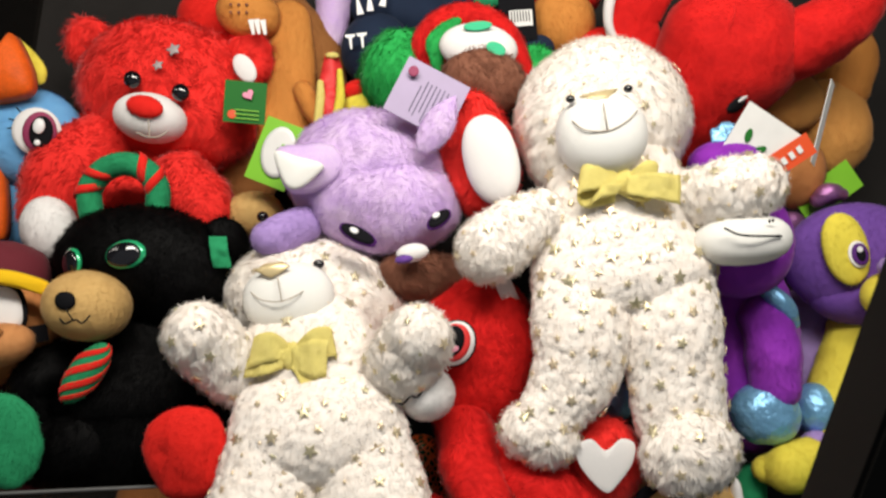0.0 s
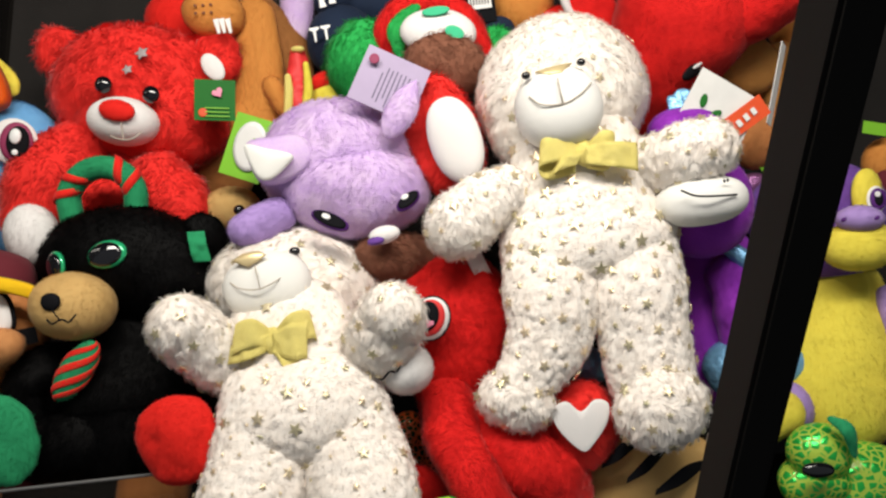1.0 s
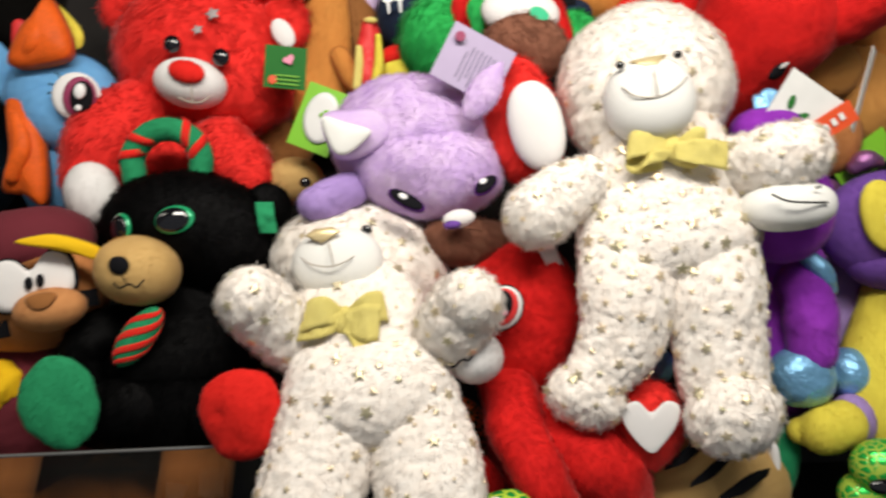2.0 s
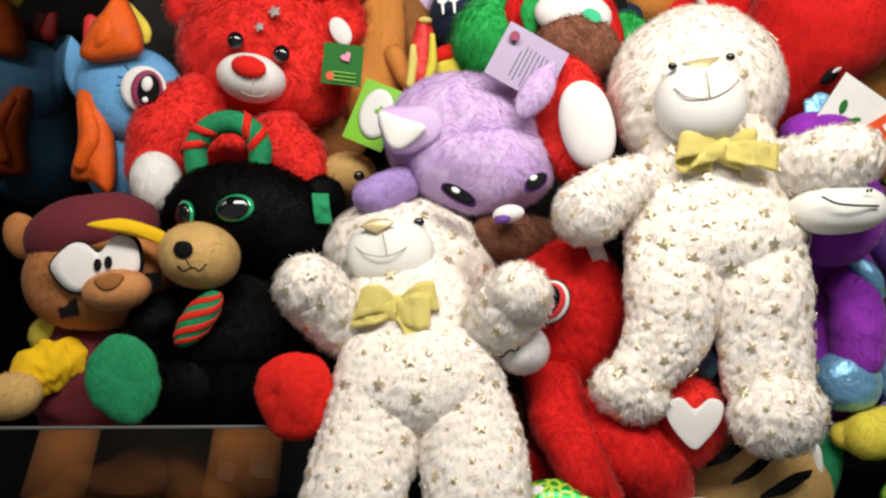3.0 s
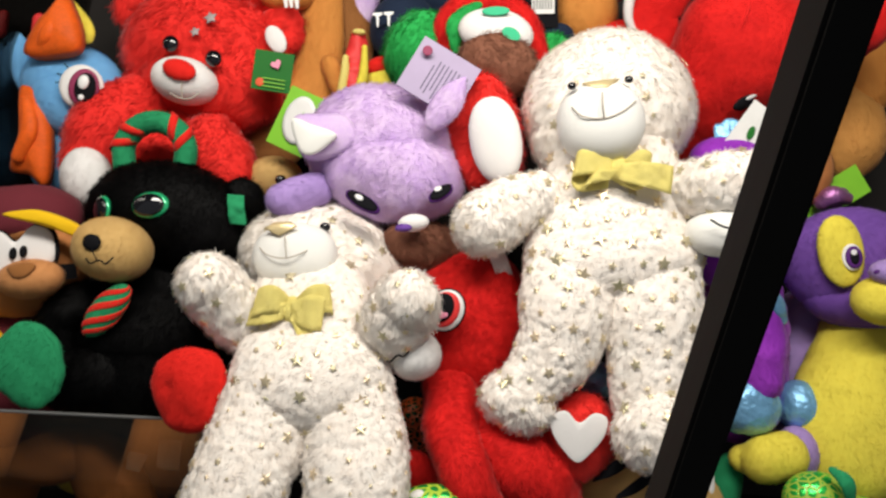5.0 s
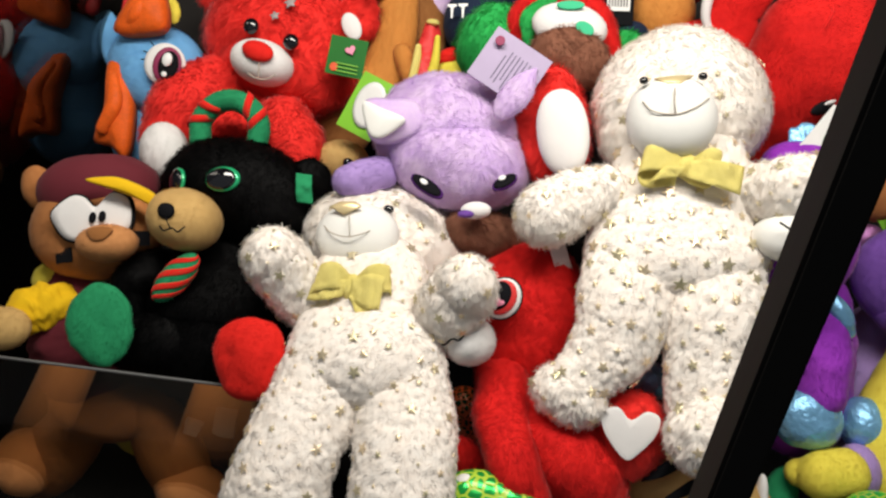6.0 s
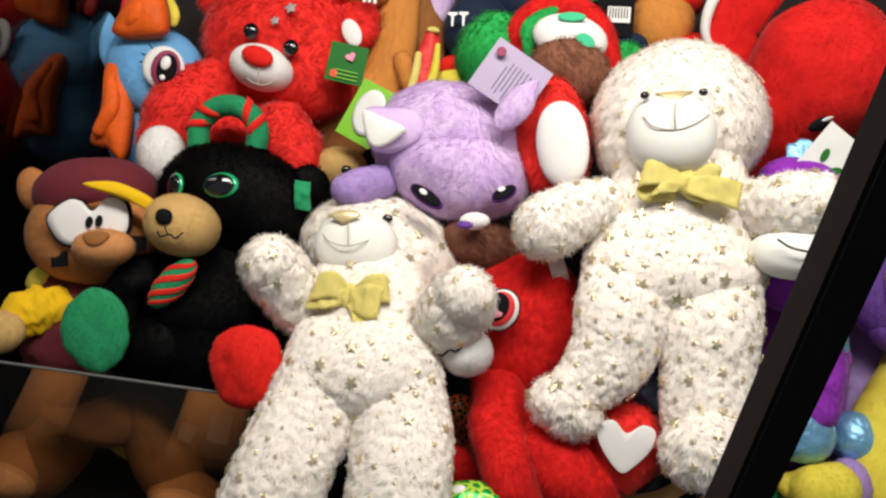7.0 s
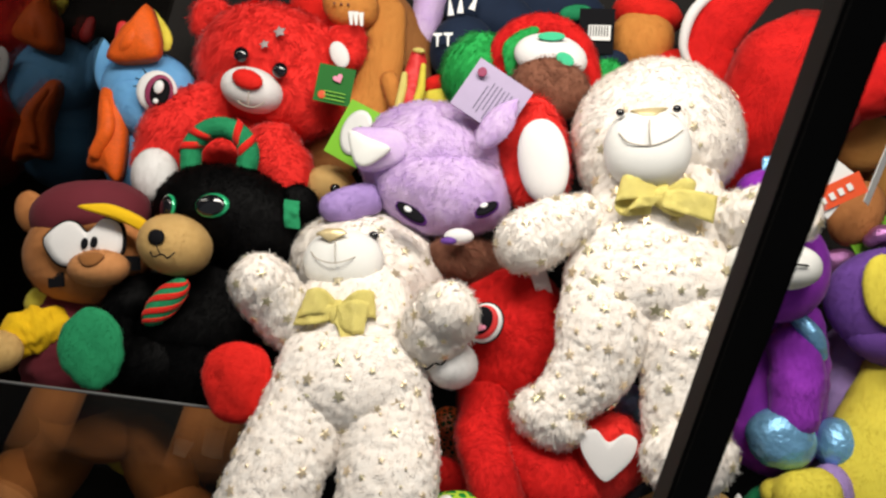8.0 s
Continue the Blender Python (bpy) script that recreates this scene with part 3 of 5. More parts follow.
gold_bow(bear, (0.2231, 0.0763, 0.006), 1.0,
         [([(0.2182, 0.0766, 0.013), (0.195, 0.0809, 0.021), (0.1797, 0.0778, 0.016), (0.1873, 0.0647, 0.011), (0.2136, 0.0647, 0.011)], [0.0129, 0.0228, 0.0248, 0.0218, 0.0129], (0.15, 1, 0)),
          ([(0.2224, 0.0766, 0.013), (0.2357, 0.0822, 0.023), (0.2478, 0.0783, 0.021), (0.2408, 0.0684, 0.016), (0.2241, 0.0689, 0.011)], [0.0139, 0.0248, 0.0258, 0.0199, 0.0129], (0.1, 1, 0.2))],
         [([(0.2215, 0.0733, 0.019), (0.2424, 0.0726, 0.026), (0.2711, 0.0695, 0.016)], [0.0169, 0.0228, 0.0268], (0.05, 1, 0)),
          ([(0.2163, 0.0707, 0.019), (0.197, 0.0667, 0.023), (0.1912, 0.0622, 0.016)], [0.0129, 0.0169, 0.0179], (0.5, 0.8, 0))])

bear = thing("plush_bear", (-0.0556, -0.2454, 0), "cream fleece bear with gold stars and both arms raised", "plush toy", "cream bears")
torso = Tube([((-0.0642, -0.0757, -0.013), 0.0607), ((-0.0599, -0.1117, 0), 0.0652), ((-0.053, -0.1371, 0.02), 0.0737), ((-0.0507, -0.1574, 0.022), 0.0696), ((-0.0506, -0.176, 0.01), 0.0512)], flat=0.55, knobs=True)
leg_a = Tube([((-0.0847, -0.1303, 0.015), 0.0423), ((-0.0918, -0.1831, 0.032), 0.0464), ((-0.1023, -0.2179, 0.05), 0.0457), ((-0.1095, -0.2585, 0.06), 0.0469), ((-0.1144, -0.2781, 0.06), 0.0464)], flat=0.75, knobs=True)
leg_b = Tube([((-0.022, -0.1303, 0.015), 0.0423), ((-0.0082, -0.1831, 0.032), 0.0474), ((0.0005, -0.2179, 0.05), 0.0477), ((0.0029, -0.2585, 0.06), 0.0479), ((0.0029, -0.2781, 0.06), 0.0464)], flat=0.75, knobs=True)
arm_a = Tube([((-0.1052, -0.1079, -0.01), 0.026), ((-0.1304, -0.0877, 0), 0.0306), ((-0.1512, -0.0622, 0.015), 0.0322), ((-0.1558, -0.0566, 0.02), 0.0301)], flat=0.9, knobs=True)
arm_b = Tube([((0.0087, -0.1079, -0.01), 0.0278), ((0.0197, -0.0826, 0.02), 0.0322), ((0.0312, -0.0634, 0.03), 0.0327), ((0.0358, -0.0575, 0.04), 0.0292)], flat=0.9, knobs=True)
head = E((-0.068, -0.0290, -0.085), (0.0915, 0.0615, 0.0660), (0, 0, -8), knobs=True, res=4, sag=0.1)
for nm, fm in (("torso", torso), ("leg", leg_a), ("leg", leg_b), ("arm", arm_a), ("arm", arm_b), ("head", head)):
    stars, spots = star_scatter([fm], grab, 0.0070 if nm == "torso" else 0.0060, 1500 if nm == "torso" else 700, many={"torso": 0.45, "head": 0.28, "leg": 0.35, "arm": 0.14}[nm])
    base = part(nm, fm, CREAM, bear, fur=FLEECE if nm in ("torso", "leg") else FLUFF, clear=spots)
    part("star_print", stars, STAR_FOIL, base, "small gold and copper foil stars", smooth=False, kind="stuff")
muzzle = part("muzzle", E((-0.0841, -0.0257, -0.015), (0.0431, 0.0328, 0.0245), (-10, -6, 6), power=0.94), IVORY, bear, "smooth ivory velour muzzle")
part("nose", Plate([(-0.0165, 0), (-0.0065, 0.0060), (0.0098, 0.0062), (0.0170, 0.0005), (0, -0.0085)], (-0.0958, 0.0010, 0.003), (-26, -8, 6), 0.001, 0.004), GOLD_FOIL, muzzle, "gold satin nose")
stitch("mouth", [(-0.1158, -0.0198, -0.002), (-0.105, -0.0259, 0.009), (-0.0867, -0.0277, 0.016), (-0.0704, -0.0215, 0.012), (-0.0622, -0.0134, -0.002)], 0.0006, BROWN_THREAD, muzzle)
stitch("mouth", [(-0.0898, -0.0058, 0.008), (-0.0862, -0.0178, 0.016), (-0.0846, -0.0277, 0.016)], 0.0006, BROWN_THREAD, muzzle)
part("eye", E((-0.0573, 0.005, -0.022), (0.0055, 0.0044, 0.0039)), GLOSS_BLACK, bear, "small black bead eye")
part("ear", E((-0.0056, 0.0006, -0.12), (0.0225, 0.0213, 0.0138), (0, 0, -30), knobs=True, res=2.5), CREAM, bear, fur=FLEECE)
gold_bow(bear, (-0.0737, -0.0748, 0.02), 1.0,
         [([(-0.0742, -0.0732, 0.025), (-0.0909, -0.0655, 0.035), (-0.109, -0.0714, 0.027), (-0.1059, -0.0826, 0.02), (-0.08, -0.08, 0.02)], [0.0129, 0.0258, 0.0278, 0.0218, 0.0119], (0.2, 1, 0)),
          ([(-0.0716, -0.0732, 0.025), (-0.0528, -0.063, 0.035), (-0.0381, -0.0624, 0.025), (-0.0436, -0.0711, 0.02), (-0.0696, -0.0774, 0.02)], [0.0139, 0.0258, 0.0248, 0.0199, 0.0129], (-0.2, 1, 0))],
         [([(-0.0737, -0.0762, 0.03), (-0.0567, -0.0754, 0.037), (-0.0428, -0.0759, 0.033)], [0.0199, 0.0328, 0.0308], (0.05, 1, 0)),
          ([(-0.0659, -0.0812, 0.031), (-0.0589, -0.0934, 0.035), (-0.0542, -0.1095, 0.03)], [0.0179, 0.0149, 0.006], (1, 0.2, 0)),
          ([(-0.0788, -0.0762, 0.03), (-0.0963, -0.08, 0.033), (-0.1144, -0.0845, 0.025)], [0.0169, 0.0199, 0.0169], (0.3, 1, 0))])

# ---- red bear with a candy cane ----
LONG = (0.0120, 0.0015, 2.6, 0.85)
SOFT = (0.0035, 0.0009, 1.0, 0.9)
bear = thing("plush_bear", (-0.2777, 0.0144, -0.2), "fluffy red bear holding a striped green candy cane", "plush toy")
part("head", E((-0.2571, 0.208, -0.205), (0.1037, 0.0843, 0.0622), (0, 0, -10), 0.006, 40, form=E((-0.2406, 0.174, -0.19), (0.0918, 0.0578, 0.0544), (0, 0, -8), 0.006, 40)), RED_FUR, bear, fur=LONG)
ear = part("ear", E((-0.3443, 0.2605, -0.2), (0.0289, 0.0357, 0.0179), (0, 0, 25), 0.004, 50), RED_FUR, bear, fur=LONG)
ear = part("ear", E((-0.1622, 0.2447, -0.2), (0.0289, 0.033, 0.0179), (0, 0, -30), 0.004, 50), RED_FUR, bear, fur=LONG)
disc("inner_ear", (-0.158, 0.2245, -0.162), 0.0112, 0.0177, WHITE_NAP, ear, (0, 0, 32), 0.003, label="white plush inner ear")
muzzle = part("muzzle", E((-0.2525, 0.1632, -0.135), (0.0389, 0.0268, 0.0345), (0, 0, -10)), WHITE_NAP, bear, "white plush muzzle")
part("nose", E((-0.2468, 0.169, -0.102), (0.019, 0.0122, 0.0086), (-20, 0, -14)), RED_FELT, muzzle, "bright red velour nose")
stitch("mouth", [(-0.2541, 0.1417, -0.1), (-0.2422, 0.1366, -0.095), (-0.2301, 0.1366, -0.095), (-0.2224, 0.1436, -0.1)], 0.0009, BROWN_THREAD, muzzle)
stitch("mouth", [(-0.2395, 0.153, -0.092), (-0.2392, 0.1378, -0.095)], 0.0008, BROWN_THREAD, muzzle)
for c in ((-0.2694, 0.2036, -0.128), (-0.2166, 0.1883, -0.122)):
    eye = part("eye", E(c, (0.0094, 0.0094, 0.0063)), GLOSS_BLACK, bear, "glossy brown black eye")
for c, s in (((-0.2291, 0.2387, -0.138), 14), ((-0.2446, 0.2204, -0.134), 11)):
    part("patch", Plate(star_outline(s * 0.0006, 5, 0.55), c, (-18, 0, 20), 0.0015, 0.001), GREY_THREAD, bear, "silver grey embroidered star patch")
part("torso", E((-0.288, 0.066, -0.2), (0.1031, 0.0893, 0.0584), (0, 0, 0), 0.006, 40), RED_FUR, bear, fur=(0.009, 0.0022, 2.0, 0.75))
arm = part("arm", Tube([((-0.3219, 0.1351, -0.18), 0.0425), ((-0.3507, 0.1044, -0.16), 0.0447), ((-0.3607, 0.0652, -0.145), 0.0359)], lump=0.004), RED_FUR, bear, fur=(0.008, 0.002, 2.0, 0.78))
part("paw", E((-0.3498, 0.0429, -0.115), (0.0286, 0.0349, 0.0261), (0, 0, 12)), WHITE_NAP, arm, "white plush paw", fur=SOFT)
part("arm", Tube([((-0.2259, 0.0926, -0.16), 0.0394), ((-0.2026, 0.0652, -0.145), 0.0372), ((-0.195, 0.0391, -0.14), 0.0321)], lump=0.004), RED_FUR, bear, fur=(0.008, 0.002, 2.0, 0.78))
cane_pts = [(-0.3006, 0.0586, -0.1), (-0.3018, 0.0831, -0.1), (-0.2854, 0.1029, -0.097), (-0.2635, 0.1087, -0.095), (-0.2428, 0.101, -0.097), (-0.2328, 0.0831, -0.1), (-0.2334, 0.0617, -0.1)]
cane = part("candy_cane", Tube([(p, 0.0122) for p in cane_pts], n=50, cols=16), GREEN_FELT, bear, "stuffed green candy cane with red ribbon stripes")
line = curve_of(cane_pts, 60)
for k in (10, 17, 38, 46):
    o, d = line[k], line[k + 1] - line[k - 1]
    d /= np.linalg.norm(d)
    s = np.cross(d, (0, 0, 1.0))
    s /= np.linalg.norm(s)
    up = np.cross(s, d)
    rows = []
    for a in np.linspace(-2.0, 2.0, 13):
        e = o + (s * math.sin(a) + up * math.cos(a)) * 0.0131 + d * a * 0.006
        rows.append([e - d * 0.0045, e + d * 0.0045])
    part("stripe", Sheet(rows, 0.0006), RED_FELT, cane, "red satin stripe")
tag = thing("gift_tag", (-0.1515, 0.1794, -0.13), "dark green card tag with a pink print", "tag")
part("card", Slab((-0.1502, 0.1794, -0.13), (0.044, 0.0452, 0.001), (0, 8, -4)), CARD_GREEN, tag, smooth=False)
part("print", Plate(heart_outline(0.0061), (-0.1459, 0.1869, -0.127), (0, 8, 30), 0.0006), PINK, tag, "pink leaf print")
disc("print", (-0.1636, 0.1661, -0.127), 0.0049, 0.0049, CARD_RED, tag, thick=0.0006)
for k in range(3):
    part("text_line", Slab(off((-0.148, 0.1701, -0.128), 0, -k * 0.0045), (0.0257, 0.0012, 0.0005), (0, 8, -4)), CARD_LIME, tag, smooth=False)

# ---- black bear with green and red feet ----
BLACKF = (0.0075, 0.0011, 1.8, 0.78)
bear = thing("plush_bear", (-0.2566, -0.2029, -0.04), "black plush bear with green and red feet above the panel", "plush toy")
part("head", E((-0.2392, 0.0054, -0.085), (0.0899, 0.0587, 0.051), (0, 0, -6), 0.002, 30, form=E((-0.2168, -0.0054, -0.08), (0.0655, 0.0506, 0.0417), (0, 0, -20), 0.002, 30)), BLACK_FUR, bear, fur=BLACKF)
muzzle = part("muzzle", E((-0.2711, -0.0323, -0.026), (0.0384, 0.0323, 0.0395), (0, 0, -12), power=0.95), TAN, bear, "tan velour muzzle")
part("nose", E((-0.2735, -0.0255, 0.0135), (0.0098, 0.0082, 0.0042), (0, -12, 0), pinch=-0.2), THREAD, muzzle, "matte black stitched nose")
stitch("mouth", [(-0.2785, -0.0415, 0.012), (-0.2717, -0.0454, 0.017), (-0.2642, -0.0421, 0.019), (-0.2605, -0.0421, 0.019), (-0.2559, -0.0447, 0.019), (-0.252, -0.0388, 0.014)], 0.0009, THREAD, muzzle)
stitch("mouth", [(-0.2699, -0.0322, 0.019), (-0.2665, -0.0368, 0.021), (-0.2624, -0.0425, 0.021)], 0.0007, THREAD, muzzle)
for c, rx, ry, ro in (((-0.2393, 0.0151, -0.034), 37, 27, (-8, 5, 12)), ((-0.2908, 0.0073, -0.038), 27, 29, (-8, -35, 10))):
    eye = part("eye", Plate(oval(rx * 0.0005, ry * 0.0005), c, ro, 0.003, 0.004), EYE_GREEN, bear, "glossy green ringed plastic eye")
    part("pupil", Plate(oval(rx * 0.00043, ry * 0.00043), off(c, -0.001, 0, 0.0035), ro, 0.002, 0.003), GLOSS_BLACK, eye)
ear = part("ear", E((-0.1623, 0.0296, -0.09), (0.0253, 0.0229, 0.0133), (0, 20, -35), 0.002, 40), BLACK_FUR, bear, fur=BLACKF)
part("ear_patch", Ribbon([(-0.1591, 0.0323, -0.055), (-0.1573, 0.0178, -0.052), (-0.1555, 0.0017, -0.057)], 0.0163, (1, 0, -0.3), crumple=0.003), GREEN_FELT, ear, "green velour ear lining")
part("torso", Tube([((-0.2529, -0.0727, -0.1), 0.0633), ((-0.2466, -0.1245, -0.08), 0.0893), ((-0.245, -0.1474, -0.075), 0.0853)], flat=0.7, lump=0.003), BLACK_FUR, bear, fur=BLACKF)
part("arm", Tube([((-0.2860, -0.0880, -0.065), 0.0200), ((-0.3140, -0.0930, -0.045), 0.0220), ((-0.3290, -0.1120, -0.038), 0.0210), ((-0.3240, -0.1350, -0.036), 0.0180)], lump=0.003), BLACK_FUR, bear, fur=BLACKF)
for pts, foot, mat, lab, rr, ro in (
        ([((-0.2772, -0.1655, -0.05), 0.0424), ((-0.3066, -0.1673, -0.045), 0.0385), ((-0.3291, -0.1617, -0.038), 0.0291)], (-0.3288, -0.1481, 0.01), GREEN_FELT, "green velour foot pad", (66, 82, 22), (0, 12, 12)),
        ([((-0.2113, -0.1735, -0.06), 0.043), ((-0.1957, -0.1729, -0.045), 0.039), ((-0.1819, -0.1689, -0.035), 0.0316)], (-0.1649, -0.1557, 0.025), RED_FELT, "red velour foot pad", (74, 79, 30), (0, 0, 10))):
    leg = part("leg", Tube(pts, lump=0.003), BLACK_FUR, bear, fur=BLACKF)
    part("foot_pad", E(foot, tuple(q * 0.0005 for q in rr), ro, 0.004, 28, power=0.96, res=2), mat, leg, lab)
tie_c, tie_r = (-0.2675, -0.0925, -0.013), (0.0147, 0.0325, 0.0109)
tie_turn = spin((0, 0, -36))
tie = part("necktie", E(tie_c, tie_r, (0, 0, -36)), GREEN_FELT, bear, "striped red and green stuffed candy")
for low in (0.55, 1.15, 1.75, 2.3):
    rows = []
    for ph in np.linspace(-0.3, math.pi + 0.3, 14):
        row = []
        for th in np.linspace(low, low + 0.3, 4):
            th = min(max(th + 0.5 * (ph - 1.5), 0.05), 3.1)
            q = np.array((math.sin(th) * math.cos(ph) * tie_r[0], math.cos(th) * tie_r[1], math.sin(th) * math.sin(ph) * tie_r[2])) * 1.04
            row.append(np.array(tie_c) + tie_turn @ q)
        rows.append(row)
    part("stripe", Sheet(rows, 0.0006), RED_FELT, tie, "red velour stripe")

# ---- brown bear in a maroon cap ----
bear = thing("plush_bear", (-0.3803, -0.3202, -0.05), "brown bear in maroon cap and shirt with yellow sleeves", "plush toy")
part("head", E((-0.3880, -0.0570, -0.062), (0.0750, 0.0555, 0.0450), (0, 0, 10), 0.0015, 40, power=0.94), CINNAMON, bear)
part("ear", E((-0.4745, -0.0180, -0.0762), (0.0190, 0.0255, 0.0117), (0, 0, 24)), CINNAMON, bear)
cap = part("cap", E((-0.3975, -0.0125, -0.070), (0.0690, 0.0405, 0.0500), (0, 0, 13), 0.002, 35, power=0.95), MAROON, bear, "maroon cloth cap")
visor = [(-0.0352, 0.0040), (-0.0180, 0.0095), (-0.0020, 0.0105), (0.0190, 0.0050), (0.0345, -0.0030), (0.0337, -0.0132), (0.0160, -0.0080), (-0.0060, -0.0025)]
part("visor", Plate(rounded(visor), (-0.3340, -0.0085, -0.006), (10, 14, 0), 0.006, 0.004), GOLDY, cap, "yellow cloth visor")
eyes = [(-0.0403, -0.0005), (-0.0238, 0.0181), (-0.0100, 0.0195), (0.0026, 0.0108), (0.0130, 0.0240), (0.0208, 0.0284), (0.0340, 0.0240), (0.0396, 0.0097), (0.0386, -0.0072), (0.0230, -0.0160), (0.0030, -0.0240), (-0.0199, -0.0270), (-0.0340, -0.0160)]
eye = part("eye_patch", Plate(rounded(eyes, 52), (-0.3680, -0.0420, -0.0150), (0, 10, 0), 0.003, 0.003), WHITE_NAP, bear, "joined white felt eyes")
part("eye_outline", Plate(rounded([(x * 1.07, y * 1.09) for x, y in eyes], 52), (-0.3680, -0.0420, -0.0172), (0, 10, 0), 0.003, 0.001), THREAD, eye)
for c in ((-0.3640, -0.0425, -0.0100), (-0.3545, -0.0400, -0.0115)):
    part("pupil", Plate(oval(0.0034, 0.0060), c, (-8, 6, 0), 0.002, 0.001), THREAD, eye, "small black pupil")
muzzle = part("muzzle", E((-0.3490, -0.0670, -0.018), (0.0330, 0.0200, 0.0245), (0, 0, 9)), CARAMEL, bear, "lighter caramel velour muzzle")
part("nose", Plate(rounded([(-0.0135, 0.0035), (0.0, 0.0085), (0.0140, 0.0055), (0.0075, -0.0060), (-0.0045, -0.0070)]), (-0.3472, -0.0580, 0.0040), (-28, 0, 6), 0.002, 0.003), TAWNY, muzzle, "dark tan velour nose")
for c, ro in (((-0.3981, -0.0866, -0.022), (0, -15, 12)), ((-0.3208, -0.0584, -0.028), (0, 35, 8))):
    part("whisker_patch", Slab(c, (0.0225, 0.016, 0.002), ro), THREAD, bear, "black felt cheek patch", smooth=False)
part("shirt", Tube([((-0.4066, -0.1201, -0.09), 0.0506), ((-0.3963, -0.1699, -0.07), 0.0588), ((-0.3850, -0.2080, -0.068), 0.0540)], flat=0.7, lump=0.005, freq=50, cols=40, n=40), MAROON, bear, "maroon cloth shirt")
part("collar", E((-0.4415, -0.1207, -0.075), (0.0266, 0.0201, 0.013), (0, 0, 10), 0.003, 60), YELLOW, bear, "yellow green cloth collar")
part("sleeve", Tube([((-0.4108, -0.1417, -0.045), 0.0237), ((-0.4204, -0.1454, -0.035), 0.0256), ((-0.4314, -0.1507, -0.028), 0.0242)], lump=0.006, freq=75, cols=40, n=40), GOLDY, bear, "yellow cloth sleeve")
part("hand_mitt", E((-0.4419, -0.1689, -0.0026), (0.0296, 0.0225, 0.0178), (0, 0, 15)), TAN, bear, "tan velour paw")
part("rump", E((-0.3660, -0.2500, -0.080), (0.0640, 0.0440, 0.0400), (0, 0, -6), 0.002, 30), CINNAMON, bear)
part("leg", Tube([((-0.3824, -0.2562, -0.069), 0.0359), ((-0.4141, -0.3026, -0.1048), 0.0389), ((-0.4501, -0.3412, -0.125), 0.043), ((-0.4724, -0.3588, -0.1321), 0.0403)], flat=0.65), CINNAMON, bear)
part("leg", Tube([((-0.3051, -0.2573, -0.0833), 0.0346), ((-0.2930, -0.2950, -0.1000), 0.0385), ((-0.2810, -0.3250, -0.1150), 0.0385)], flat=0.7), CINNAMON, bear)
part("foot", E((-0.4705, -0.3450, -0.110), (0.0400, 0.0400, 0.0340), (0, 0, 20), 0.002, 30), CINNAMON, bear)
part("foot", E((-0.2600, -0.3430, -0.108), (0.0460, 0.0330, 0.0310), (0, 0, -12), 0.002, 30), CINNAMON, bear)

# ---- blue pony ----
pony = thing("plush_pony", (-0.4384, 0.0148, -0.22), "sky blue pony with orange and yellow satin mane", "plush toy")
part("head", E((-0.4142, 0.1565, -0.195), (0.067, 0.0547, 0.041), (0, 0, -14), form=E((-0.4072, 0.1351, -0.18), (0.0538, 0.0403, 0.0349), (0, 0, -20))), SKY, pony)
part("ear", E((-0.4785, 0.1842, -0.19), (0.0163, 0.0394, 0.0109), (0, 0, 14), pinch=0.5), SKY, pony)
part("neck", Tube([((-0.4173, 0.1201, -0.22), 0.0492), ((-0.4219, 0.0646, -0.23), 0.0568)]), SKY, pony)
k = 0.0007
part("mane_lock", Plate(rounded([(-44 * k, -50 * k), (40 * k, -42 * k), (48 * k, -8 * k), (24 * k, 42 * k), (10 * k, 56 * k), (-12 * k, 26 * k), (-30 * k, 6 * k)]), (-0.4182, 0.2195, -0.153), (-6, -8, 0), 0.016, 0.012), ORANGE, pony, "orange satin mane lock")
part("mane_lock", Tube([((-0.4336, 0.1942, -0.145), 0.0059), ((-0.4185, 0.2105, -0.138), 0.0092), ((-0.4078, 0.2394, -0.145), 0.0066)], flat=0.8), ORANGE, pony, "orange satin mane lock")
part("mane_lock", Plate(rounded([(-24 * k, 78 * k), (14 * k, 60 * k), (34 * k, -10 * k), (32 * k, -84 * k), (2 * k, -70 * k), (-34 * k, -62 * k), (-22 * k, 0)]), (-0.4424, 0.0941, -0.162), (0, -8, 0), 0.014, 0.010), ORANGE, pony, "orange satin mane lock")
part("mane_lock", Tube([((-0.4476, 0.1321, -0.152), 0.0066), ((-0.4381, 0.0974, -0.145), 0.0099), ((-0.4507, 0.0654, -0.148), 0.0085)], flat=0.8), ORANGE, pony, "orange satin mane lock")
part("mane_lock", Tube([((-0.4169, 0.2546, -0.175), 0.008), ((-0.4036, 0.2379, -0.175), 0.0106), ((-0.3893, 0.2232, -0.17), 0.0086), ((-0.388, 0.2146, -0.17), 0.0066)], flat=0.6), YELLOW, pony, "yellow satin mane lock")
part("mane_lock", Tube([((-0.4589, 0.2372, -0.185), 0.0081), ((-0.4569, 0.2203, -0.185), 0.0108)], flat=0.6), EYE_RED, pony, "red satin mane lock")
eye = part("eye", Plate(oval(0.0244, 0.0257), (-0.375, 0.1497, -0.138), (0, 12, -10), 0.002, 0.004), WHITE_NAP, pony, "large embroidered eye")
part("iris", Plate(oval(0.0167, 0.0218), (-0.3691, 0.148, -0.132), (0, 12, -10), 0.001, 0.003), EYE_PLUM, eye, "plum ring")
part("pupil", Plate(oval(0.0115, 0.0173), (-0.365, 0.1471, -0.127), (0, 12, -10), 0.001, 0.003), THREAD, eye)
